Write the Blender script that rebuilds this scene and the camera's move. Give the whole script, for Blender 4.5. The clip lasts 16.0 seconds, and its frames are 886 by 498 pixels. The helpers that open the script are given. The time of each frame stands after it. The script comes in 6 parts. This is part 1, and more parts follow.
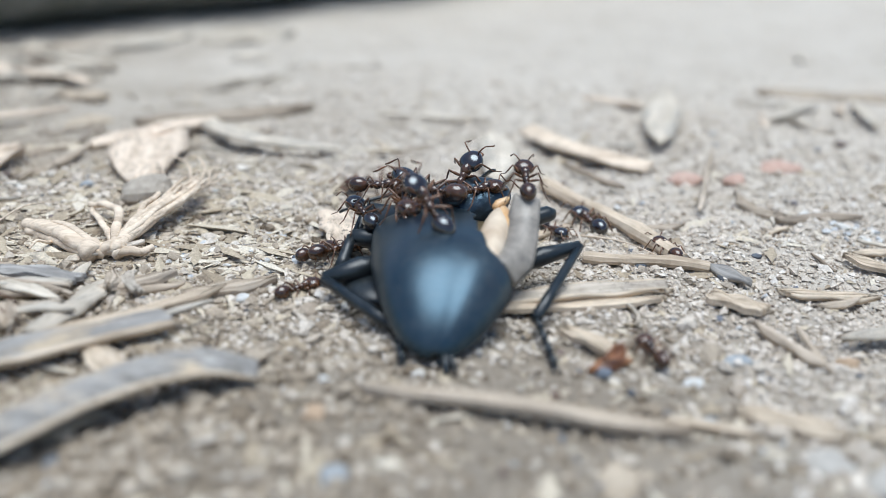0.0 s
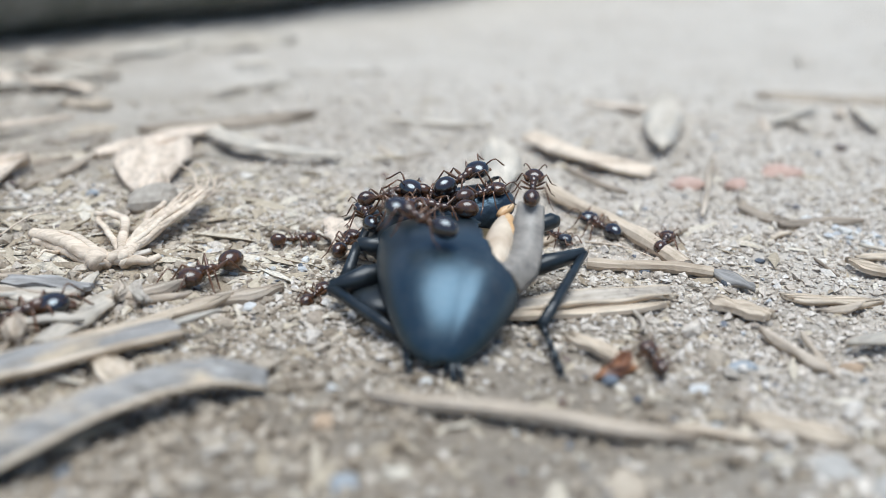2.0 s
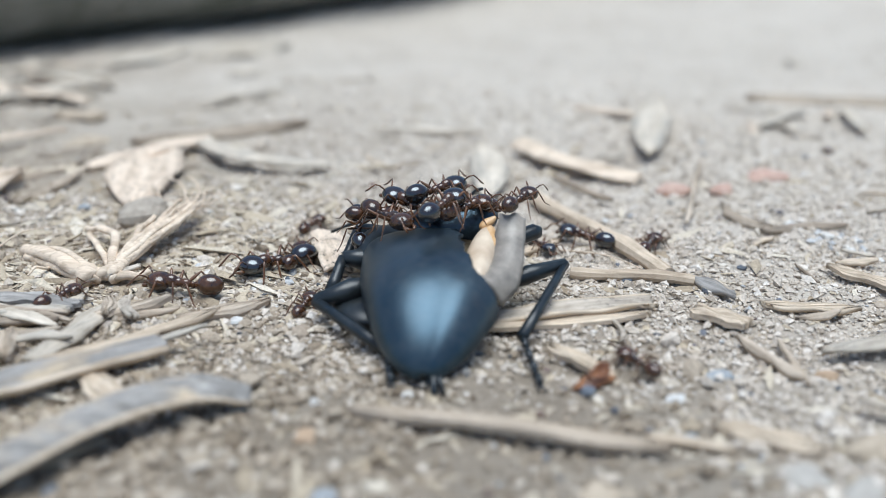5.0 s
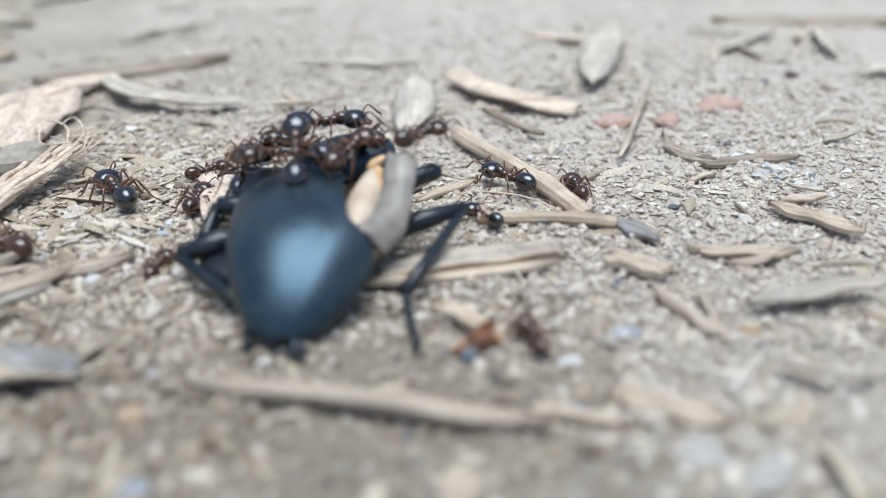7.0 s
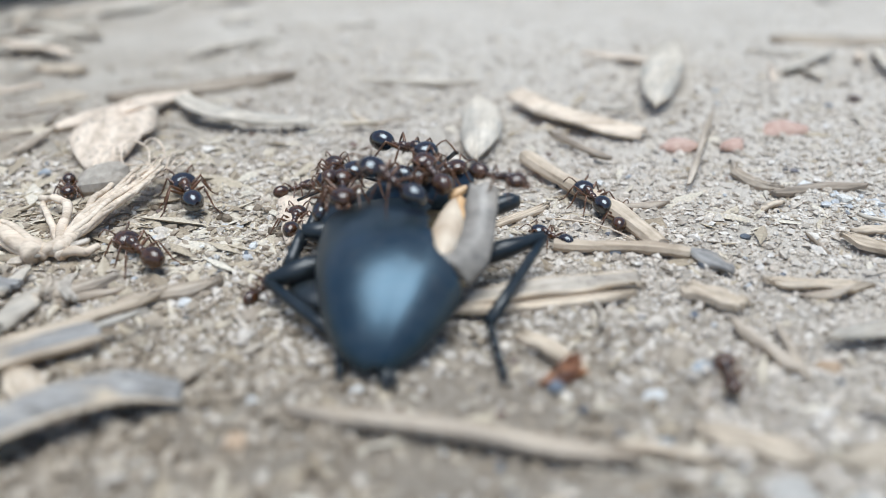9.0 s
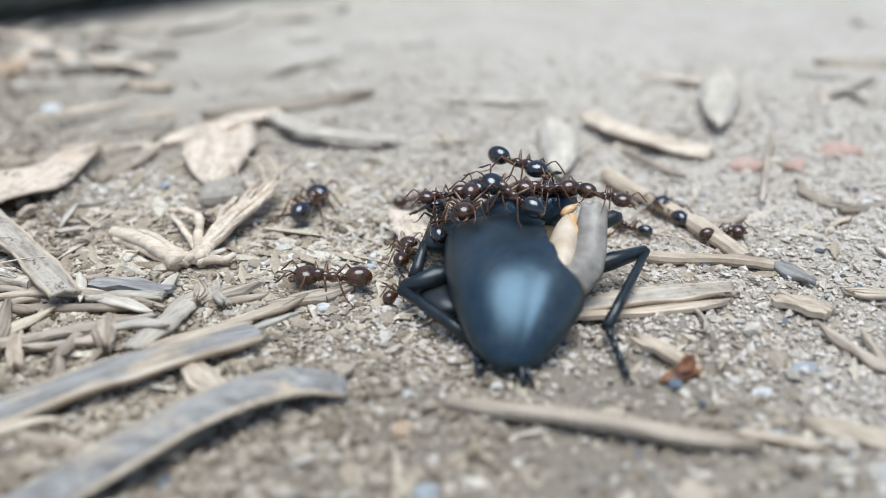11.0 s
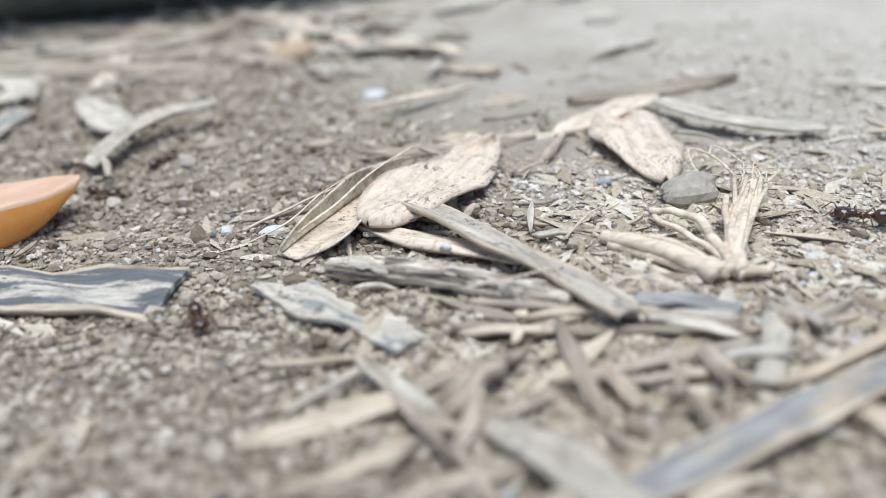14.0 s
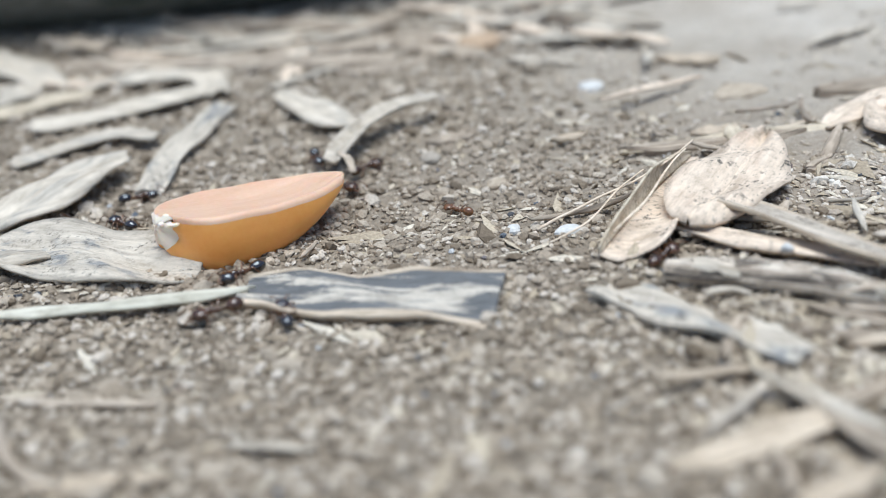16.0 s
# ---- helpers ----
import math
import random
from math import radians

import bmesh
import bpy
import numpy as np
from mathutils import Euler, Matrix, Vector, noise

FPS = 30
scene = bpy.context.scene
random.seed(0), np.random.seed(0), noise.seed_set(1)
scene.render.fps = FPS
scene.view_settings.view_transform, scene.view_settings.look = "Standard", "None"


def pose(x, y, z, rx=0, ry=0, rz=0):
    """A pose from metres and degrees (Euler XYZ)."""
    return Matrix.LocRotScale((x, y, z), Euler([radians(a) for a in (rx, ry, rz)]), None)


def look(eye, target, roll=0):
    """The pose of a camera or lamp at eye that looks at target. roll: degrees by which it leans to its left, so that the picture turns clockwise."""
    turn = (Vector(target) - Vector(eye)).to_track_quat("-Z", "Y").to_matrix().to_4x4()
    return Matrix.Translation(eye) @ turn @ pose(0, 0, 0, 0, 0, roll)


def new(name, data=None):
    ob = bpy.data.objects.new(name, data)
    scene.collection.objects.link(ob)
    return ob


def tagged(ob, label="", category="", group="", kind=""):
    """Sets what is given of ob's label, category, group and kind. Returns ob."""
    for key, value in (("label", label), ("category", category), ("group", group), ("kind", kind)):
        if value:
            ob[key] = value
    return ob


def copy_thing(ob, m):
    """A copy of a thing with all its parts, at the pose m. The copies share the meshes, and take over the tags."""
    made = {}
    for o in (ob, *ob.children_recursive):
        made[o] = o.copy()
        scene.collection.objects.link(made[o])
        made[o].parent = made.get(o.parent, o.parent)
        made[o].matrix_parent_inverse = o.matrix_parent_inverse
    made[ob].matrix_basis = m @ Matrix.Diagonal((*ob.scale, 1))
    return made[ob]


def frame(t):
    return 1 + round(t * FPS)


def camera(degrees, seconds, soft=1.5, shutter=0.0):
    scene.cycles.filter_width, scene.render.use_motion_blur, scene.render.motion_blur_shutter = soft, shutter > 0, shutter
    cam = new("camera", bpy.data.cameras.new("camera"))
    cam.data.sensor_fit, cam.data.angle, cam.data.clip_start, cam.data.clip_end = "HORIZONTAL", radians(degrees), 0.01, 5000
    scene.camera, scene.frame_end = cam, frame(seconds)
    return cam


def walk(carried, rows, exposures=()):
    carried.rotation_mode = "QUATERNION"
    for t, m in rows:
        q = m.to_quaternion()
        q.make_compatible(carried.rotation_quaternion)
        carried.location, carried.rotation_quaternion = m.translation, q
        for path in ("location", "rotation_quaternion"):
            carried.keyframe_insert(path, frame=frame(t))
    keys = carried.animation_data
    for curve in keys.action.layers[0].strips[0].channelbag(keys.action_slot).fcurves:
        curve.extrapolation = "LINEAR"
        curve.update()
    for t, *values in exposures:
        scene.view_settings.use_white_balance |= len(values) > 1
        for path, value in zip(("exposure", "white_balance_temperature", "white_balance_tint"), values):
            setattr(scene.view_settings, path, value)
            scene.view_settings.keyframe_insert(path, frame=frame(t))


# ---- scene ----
cam = camera(49.1, 16.0, 0.85)
METRES, EYE, TILT, LEAN, TURN = 0.1, 0.02807, -22.4, -1.9, 0.0
ROWS = [
    (0.0, 0.0, 0.0, 0.0, -0.0, 0.0, 0.0),
    (0.5, 0.0009, -0.0006, -0.0026, -0.01, -0.03, 0.07),
    (1.0, -0.0002, -0.0017, -0.0017, -0.06, -0.02, 0.16),
    (1.5, 0.0001, -0.0013, -0.0019, -0.09, 0.07, 0.23),
    (2.0, -0.0039, -0.0042, 0.004, -0.02, 0.11, 0.39),
    (2.5, -0.0014, -0.0085, 0.0178, 0.15, 0.33, 1.25),
    (3.0, -0.0097, -0.0203, 0.0228, 0.48, 0.51, 1.12),
    (3.2, -0.0122, -0.0222, 0.0243, 0.65, 0.58, 1.06),
    (5.3, 0.0250, -0.0100, 0.0092, 0.16, -0.47, 1.20),
    (5.5, 0.0408, 0.0016, -0.0029, -0.1, -1.62, 1.63),
    (6.0, 0.056, 0.0254, 0.0203, -0.06, -2.83, 1.99),
    (6.5, 0.0644, 0.0542, 0.0268, 0.67, -2.82, 1.81),
    (7.0, 0.0897, 0.0633, 0.0157, 0.81, -3.73, 2.28),
    (7.5, 0.0732, 0.0642, 0.0329, 1.18, -4.03, 2.41),
    (8.0, 0.0657, 0.0759, 0.0401, 1.75, -3.95, 2.25),
    (8.2, 0.0643, 0.0747, 0.0393, 2.22, -3.93, 2.24),
    (10.3, 0.0099, -0.0121, 0.0450, 2.59, -3.31, 1.14),
    (10.5, -0.0088, -0.0167, 0.0479, 2.48, -3.39, 1.1),
    (11.0, -0.0183, -0.0241, 0.047, 2.57, -3.42, 1.14),
    (11.5, -0.0705, -0.0009, 0.0681, 2.9, -3.25, 1.13),
    (12.0, -0.1955, 0.0289, 0.085, 3.48, -3.41, 1.17),
    (12.5, -0.2265, 0.0231, 0.0592, 3.59, -3.5, 1.03),
    (13.0, -0.2739, 0.0426, 0.0675, 3.92, -3.6, 1.03),
    (13.5, -0.3371, 0.0598, 0.0654, 4.39, -3.68, 1.0),
    (14.0, -0.3725, 0.0701, 0.0581, 4.7, -3.9, 1.02),
    (14.5, -0.4368, 0.0702, 0.0586, 5.16, -4.22, 1.06),
    (15.0, -0.4906, 0.0903, 0.0656, 5.48, -4.2, 1.05),
    (15.5, -0.5397, 0.0984, 0.0595, 5.89, -4.18, 1.15),
    (16.0, -0.5724, 0.095, 0.063, 6.27, -4.19, 1.2),
]
EXPO, KELVIN, TINT, SKY, SUN = 0.90, 5910, 3.5, 0.072, 2.0
LOG_R = 20
SEED_L, SEED_A, SEED_B, SEED_ROLL = 14.9, (-83.9, 70.3, 0.65), (-72.2, 80.0, 0.0), -8
BEETLE_H, SEAM = 2.75, 0.04
ANT_COUNT = {'black': 12, 'brown': 17, 'red': 1}
# A row of the path is the first camera's view turned level and lifted to its height.
scene.view_settings.use_white_balance = True
WALK = [(t, pose(0, 0, EYE, TILT, LEAN, TURN) @ pose(METRES * x, METRES * y, METRES * z, 90 + pitch, roll, yaw)) for t, x, y, z, yaw, pitch, roll in ROWS]
walk(cam, WALK, exposures=[(t, EXPO + stops, KELVIN, TINT) for t, stops in ((0.0, -0.01), (5.5, -0.04), (8.0, -0.05), (11.5, -0.04), (13.5, -0.01), (16.0, -0.01))])
cam.data.dof.use_dof = True
cam.data.dof.focus_distance = 0.071
cam.data.dof.aperture_fstop = 20.0

# ---- light: open shade under a bright hazy sky ----
world = bpy.data.worlds.new("sky")
scene.world = world
world.use_nodes = True
wn = world.node_tree.nodes
sky = wn.new("ShaderNodeTexSky")
sky.sky_type, sky.sun_disc = "NISHITA", False
sky.sun_elevation, sky.sun_rotation = radians(80), radians(200)
sky.air_density, sky.dust_density, sky.ozone_density = 1.0, 1.6, 1.5
wn["Background"].inputs["Strength"].default_value = SKY
world.node_tree.links.new(sky.outputs[0], wn["Background"].inputs["Color"])
sun = new("sun", bpy.data.lights.new("sun", "SUN"))
sun.data.energy, sun.data.angle, sun.data.color = SUN, radians(46), (1.0, 0.985, 0.97)
sun.matrix_world = look((0.06, -0.12, 1.4), (0, 0, 0))

MM = 0.001


# ---- materials ----
def material(name, rough=0.8, spec=0.3):
    m = bpy.data.materials.new(name)
    m.use_nodes = True
    b = m.node_tree.nodes["Principled BSDF"]
    b.inputs["Roughness"].default_value = rough
    b.inputs["Specular IOR Level"].default_value = spec
    return m, m.node_tree, b


def add(nt, kind, **inputs):
    n = nt.nodes.new(kind)
    for k, v in inputs.items():
        n.inputs[k.replace("_", " ")].default_value = v
    return n


def noise_tex(nt, scale, detail=4.0, stretch=None, rough=0.6):
    """Noise at real size; scale in features per metre; stretch multiplies the object coordinates."""
    tc = nt.nodes.new("ShaderNodeTexCoord")
    n = add(nt, "ShaderNodeTexNoise", Scale=scale, Detail=detail, Roughness=rough)
    src = tc.outputs["Object"]
    oi = nt.nodes.new("ShaderNodeObjectInfo")
    mp = nt.nodes.new("ShaderNodeMapping")
    mp.inputs["Scale"].default_value = stretch or (1, 1, 1)
    sh = add(nt, "ShaderNodeMath")
    sh.operation = "MULTIPLY"
    sh.inputs[1].default_value = 7.3
    nt.links.new(oi.outputs["Random"], sh.inputs[0])
    nt.links.new(sh.outputs[0], mp.inputs["Location"])
    nt.links.new(src, mp.inputs["Vector"])
    nt.links.new(mp.outputs[0], n.inputs["Vector"])
    return n.outputs["Fac"]


def ramp(nt, fac, stops):
    r = nt.nodes.new("ShaderNodeValToRGB")
    e = r.color_ramp.elements
    while len(e) < len(stops):
        e.new(0.5)
    for el, (p, c) in zip(e, stops):
        el.position, el.color = p, (*c, 1)
    nt.links.new(fac, r.inputs[0])
    return r.outputs[0]


def blend(nt, fac, a, b, mode="MIX"):
    x = nt.nodes.new("ShaderNodeMix")
    x.data_type, x.blend_type = "RGBA", mode
    for sock, v in ((0, fac), (6, a), (7, b)):
        if isinstance(v, (int, float)):
            x.inputs[sock].default_value = v
        elif isinstance(v, tuple):
            x.inputs[sock].default_value = (*v, 1)
        else:
            nt.links.new(v, x.inputs[sock])
    return x.outputs[2]


def bump(nt, b, fac, mm, strength=1.0):
    n = add(nt, "ShaderNodeBump", Strength=strength, Distance=mm * MM)
    nt.links.new(fac, n.inputs["Height"])
    nt.links.new(n.outputs[0], b.inputs["Normal"])


def plant_material(name, pale, mid, dark, stain=None, stain_at=(0.5, 0.62), specks=0.0, rough=0.75, streak=0.5, sharp=0.0, blot=260, vary=1.0):
    """Dry leaf or straw: fibres along local x, broad stains, clustered dark specks, and a shift from piece to piece."""
    m, nt, b = material(name, rough, 0.25)
    fine = noise_tex(nt, 3800, 4, (0.05, 1, 1))
    fibre = noise_tex(nt, 1100, 5, (0.10, 1, 1))
    both = blend(nt, 0.45, fibre, fine)
    col = ramp(nt, both, [(0.34 + sharp * 0.1, dark), (0.5, mid), (0.64 - sharp * 0.08, pale)])
    mottle = noise_tex(nt, 650, 6, (0.6, 1, 1), 0.7)
    col = blend(nt, 1.0, col, ramp(nt, mottle, [(0.30, (0.70, 0.68, 0.65)), (0.5, (1, 1, 1)), (0.72, (1.16, 1.15, 1.13))]), "MULTIPLY")
    if stain:
        broad = noise_tex(nt, blot, 5, (streak, 1.4, 1), 0.65)
        col = blend(nt, ramp(nt, broad, [(stain_at[0], (0, 0, 0)), (stain_at[1], (1, 1, 1))]), col, blend(nt, 1.0, stain, ramp(nt, fine, [(0.3, (0.7,) * 3), (0.7, (1.2,) * 3)]), "MULTIPLY"))
    if specks:
        sp = noise_tex(nt, 2400, 4, (0.7, 1, 1), 0.7)
        where = noise_tex(nt, 330, 3)
        amount = blend(nt, 1.0, ramp(nt, sp, [(0.53, (0, 0, 0)), (0.62, (specks,) * 3)]), ramp(nt, where, [(0.42, (0.12,) * 3), (0.62, (1, 1, 1))]), "MULTIPLY")
        col = blend(nt, amount, col, (0.11, 0.095, 0.08))
    oi = nt.nodes.new("ShaderNodeObjectInfo")
    tone = ramp(nt, oi.outputs["Random"], [(0.0, (0.66, 0.635, 0.60)), (0.5, (0.93, 0.91, 0.88)), (1.0, (1.08, 1.06, 1.02))])
    col = blend(nt, vary, col, tone, "MULTIPLY")
    nt.links.new(col, b.inputs["Base Color"])
    bump(nt, b, blend(nt, 0.5, both, mottle), 0.08)
    return m


M_TAN = plant_material("dry_leaf_tan", (0.68, 0.60, 0.48), (0.56, 0.48, 0.37), (0.36, 0.29, 0.21), None, specks=0.5)
M_PALE = plant_material("dry_leaf_pale", (0.69, 0.615, 0.52), (0.58, 0.51, 0.42), (0.40, 0.34, 0.27), (0.45, 0.405, 0.345), vary=0.6)
M_SPECK = plant_material("dry_leaf_speckled", (0.78, 0.65, 0.52), (0.70, 0.57, 0.445), (0.52, 0.41, 0.31), (0.60, 0.455, 0.34), (0.56, 0.72), specks=0.95, vary=0.25)
M_STAIN = plant_material("dry_leaf_stained", (0.66, 0.59, 0.49), (0.56, 0.49, 0.40), (0.38, 0.33, 0.27), (0.27, 0.265, 0.255), (0.53, 0.62), specks=0.9, vary=0.2, streak=0.6, blot=330)
M_ROOT = plant_material("root_fibre", (0.80, 0.68, 0.54), (0.70, 0.57, 0.44), (0.46, 0.35, 0.25), None, vary=0.3)
M_GREY = plant_material("weathered_grey_leaf", (0.43, 0.405, 0.375), (0.30, 0.28, 0.26), (0.15, 0.139, 0.127), (0.57, 0.455, 0.325), (0.55, 0.66), vary=0.3)
M_WEATH = plant_material("rotting_leaf", (0.60, 0.52, 0.43), (0.49, 0.42, 0.34), (0.29, 0.245, 0.20), (0.45, 0.39, 0.32), (0.54, 0.66), specks=0.9, vary=0.15)
M_STRAW = plant_material("straw", (0.62, 0.535, 0.44), (0.47, 0.39, 0.31), (0.24, 0.19, 0.145), (0.35, 0.295, 0.24), (0.52, 0.66))
M_WOOD = plant_material("split_wood", (0.70, 0.59, 0.465), (0.575, 0.475, 0.365), (0.35, 0.27, 0.195), (0.46, 0.40, 0.33), (0.6, 0.7), vary=0.6)
M_BARK = plant_material("twig_bark", (0.72, 0.63, 0.52), (0.47, 0.385, 0.30), (0.07, 0.058, 0.05), (0.76, 0.68, 0.57), (0.53, 0.58), specks=1.0, streak=0.5, sharp=0.8, vary=0.05, blot=300)
M_TWIG = plant_material("peeled_twig", (0.68, 0.565, 0.44), (0.54, 0.435, 0.325), (0.32, 0.24, 0.17), vary=0.4)
M_CHAR = plant_material("charred_strip", (0.66, 0.60, 0.51), (0.56, 0.50, 0.42), (0.36, 0.32, 0.27), (0.15, 0.15, 0.15), (0.44, 0.50), streak=0.18, blot=620, specks=0.5, vary=0.2)
M_BLADE = plant_material("bleached_grass", (0.74, 0.71, 0.61), (0.65, 0.62, 0.52), (0.47, 0.44, 0.35))
M_HUSK = plant_material("seed_husk", (0.52, 0.25, 0.10), (0.24, 0.11, 0.06), (0.08, 0.045, 0.045), rough=0.3)


def soil_material():
    m, nt, b = material("dry_soil", 0.95, 0.15)
    fine = noise_tex(nt, 2600, 6, rough=0.7)
    mid = noise_tex(nt, 420, 4)
    broad = noise_tex(nt, 60, 3)
    col = ramp(nt, fine, [(0.28, (0.25, 0.20, 0.152)), (0.5, (0.50, 0.425, 0.345)), (0.72, (0.68, 0.60, 0.51))])
    col = blend(nt, ramp(nt, mid, [(0.40, (0, 0, 0)), (0.72, (0.55,) * 3)]), col, (0.32, 0.262, 0.195))
    col = blend(nt, ramp(nt, broad, [(0.42, (0, 0, 0)), (0.62, (0.6,) * 3)]), col, (0.53, 0.465, 0.38))
    # paler dusty soil further out, hazy far brightness put into its colour; edge uneven
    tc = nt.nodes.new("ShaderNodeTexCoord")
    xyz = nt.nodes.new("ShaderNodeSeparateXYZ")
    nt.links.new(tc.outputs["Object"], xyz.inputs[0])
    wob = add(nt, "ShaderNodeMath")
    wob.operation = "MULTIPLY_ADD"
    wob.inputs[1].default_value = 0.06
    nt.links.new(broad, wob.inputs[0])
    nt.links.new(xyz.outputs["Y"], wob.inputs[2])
    far_pale = ramp(nt, wob.outputs[0], [(0.090, (0, 0, 0)), (0.17, (0.62,) * 3)])
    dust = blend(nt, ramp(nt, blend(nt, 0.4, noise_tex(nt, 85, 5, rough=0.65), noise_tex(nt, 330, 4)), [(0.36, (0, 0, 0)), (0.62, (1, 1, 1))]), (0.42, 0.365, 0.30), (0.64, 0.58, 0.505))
    col = blend(nt, far_pale, col, dust)
    # darker loose earth to one side; its rim also paints shadow near the beetle
    wob2 = add(nt, "ShaderNodeMath")
    wob2.operation = "MULTIPLY_ADD"
    wob2.inputs[1].default_value = 0.05
    nt.links.new(broad, wob2.inputs[0])
    nt.links.new(xyz.outputs["X"], wob2.inputs[2])
    near = add(nt, "ShaderNodeMath")
    near.operation = "MULTIPLY_ADD"
    near.inputs[1].default_value = 0.45
    nt.links.new(xyz.outputs["Y"], near.inputs[0])
    nt.links.new(wob2.outputs[0], near.inputs[2])
    shift = add(nt, "ShaderNodeMath")
    shift.operation = "ADD"
    shift.inputs[1].default_value = 0.5
    nt.links.new(near.outputs[0], shift.inputs[0])
    earth = ramp(nt, shift.outputs[0], [(0.50, (0.8,) * 3), (0.555, (0, 0, 0))])
    col = blend(nt, earth, col, blend(nt, fine, (0.12, 0.09, 0.06), (0.42, 0.345, 0.26)))
    # paler soil on the other side, less so further out
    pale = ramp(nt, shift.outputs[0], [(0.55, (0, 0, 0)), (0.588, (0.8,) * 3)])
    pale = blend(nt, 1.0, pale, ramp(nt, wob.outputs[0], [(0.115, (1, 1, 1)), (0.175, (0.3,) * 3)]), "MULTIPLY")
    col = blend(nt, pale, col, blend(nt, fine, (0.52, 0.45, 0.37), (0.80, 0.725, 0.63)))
    # browner earth close by, darkened more to paint the shade over it
    front = ramp(nt, wob.outputs[0], [(0.080, (0.65,) * 3), (0.108, (0, 0, 0))])
    east = add(nt, "ShaderNodeMath")
    east.operation = "ADD"
    east.inputs[1].default_value = 0.5
    nt.links.new(xyz.outputs["X"], east.inputs[0])
    front = blend(nt, 1.0, front, ramp(nt, east.outputs[0], [(0.513, (1, 1, 1)), (0.535, (0.25,) * 3)]), "MULTIPLY")
    col = blend(nt, front, col, blend(nt, fine, (0.10, 0.08, 0.056), (0.36, 0.295, 0.225)))
    # plain bare earth in the distance
    reach = nt.nodes.new("ShaderNodeVectorMath")
    reach.operation = "LENGTH"
    nt.links.new(tc.outputs["Object"], reach.inputs[0])
    col = blend(nt, ramp(nt, reach.outputs["Value"], [(0.35, (0, 0, 0)), (0.75, (1, 1, 1))]), col, blend(nt, noise_tex(nt, 9, 6), (0.36, 0.30, 0.235), (0.56, 0.49, 0.405)))
    nt.links.new(col, b.inputs["Base Color"])
    h = blend(nt, 0.5, fine, mid)
    bump(nt, b, h, 0.6)
    return m


def island_material(name, stops, rough=0.9, spec=0.2, grain=5000, trans=0.0):
    """Loose grains: each takes its own shade."""
    m, nt, b = material(name, rough, spec)
    geo = nt.nodes.new("ShaderNodeNewGeometry")
    col = ramp(nt, geo.outputs["Random Per Island"], stops)
    n = noise_tex(nt, grain, 3)
    col = blend(nt, 1.0, col, ramp(nt, n, [(0.3, (0.7, 0.7, 0.7)), (0.7, (1.15, 1.15, 1.15))]), "MULTIPLY")
    nt.links.new(col, b.inputs["Base Color"])
    b.inputs["Transmission Weight"].default_value = trans
    bump(nt, b, n, 0.06)
    return m


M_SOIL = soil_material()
M_CRUMB = island_material("soil_crumbs", [(0.0, (0.37, 0.30, 0.23)), (0.4, (0.56, 0.475, 0.385)), (0.8, (0.67, 0.585, 0.49)), (1.0, (0.74, 0.665, 0.57))])
M_EARTH = island_material("earth_crumbs", [(0.0, (0.17, 0.13, 0.09)), (0.3, (0.33, 0.265, 0.195)), (0.8, (0.49, 0.41, 0.32)), (1.0, (0.61, 0.53, 0.44))])
M_SAND = island_material("sand_grains", [(0.0, (0.40, 0.335, 0.265)), (0.4, (0.60, 0.52, 0.43)), (0.85, (0.71, 0.63, 0.54)), (1.0, (0.78, 0.71, 0.63))])
M_QUARTZ = island_material("quartz_grains", [(0.0, (0.45, 0.45, 0.455)), (0.5, (0.60, 0.59, 0.57)), (1.0, (0.74, 0.69, 0.61))], 0.35, 0.5)
M_SLATE = island_material("dark_grains", [(0.0, (0.06, 0.06, 0.065)), (0.5, (0.16, 0.18, 0.21)), (1.0, (0.20, 0.12, 0.08))], 0.6, 0.4)
M_BITS = island_material("straw_bits", [(0.0, (0.34, 0.27, 0.19)), (0.5, (0.54, 0.45, 0.33)), (1.0, (0.70, 0.62, 0.50))])


def stone_material(name, a, c, rough=0.85):
    m, nt, b = material(name, rough, 0.3)
    n = noise_tex(nt, 1500, 5)
    nt.links.new(ramp(nt, n, [(0.3, a), (0.7, c)]), b.inputs["Base Color"])
    bump(nt, b, n, 0.12)
    return m


M_REDSTONE = stone_material("red_brick_grit", (0.42, 0.26, 0.20), (0.57, 0.41, 0.33))
M_TANSTONE = stone_material("tan_pebble", (0.36, 0.29, 0.21), (0.52, 0.43, 0.33))
M_GREYSTONE = stone_material("grey_pebble", (0.30, 0.255, 0.205), (0.45, 0.39, 0.32))
M_BLUESTONE = stone_material("blue_pebble", (0.25, 0.262, 0.27), (0.40, 0.412, 0.418))
M_WHITESTONE = stone_material("white_pebble", (0.50, 0.48, 0.45), (0.70, 0.68, 0.64), 0.6)
M_PALESTONE = stone_material("pale_pebble", (0.33, 0.30, 0.26), (0.49, 0.45, 0.40), 0.8)
M_ORANGESTONE = stone_material("orange_pebble", (0.36, 0.25, 0.16), (0.52, 0.38, 0.26))


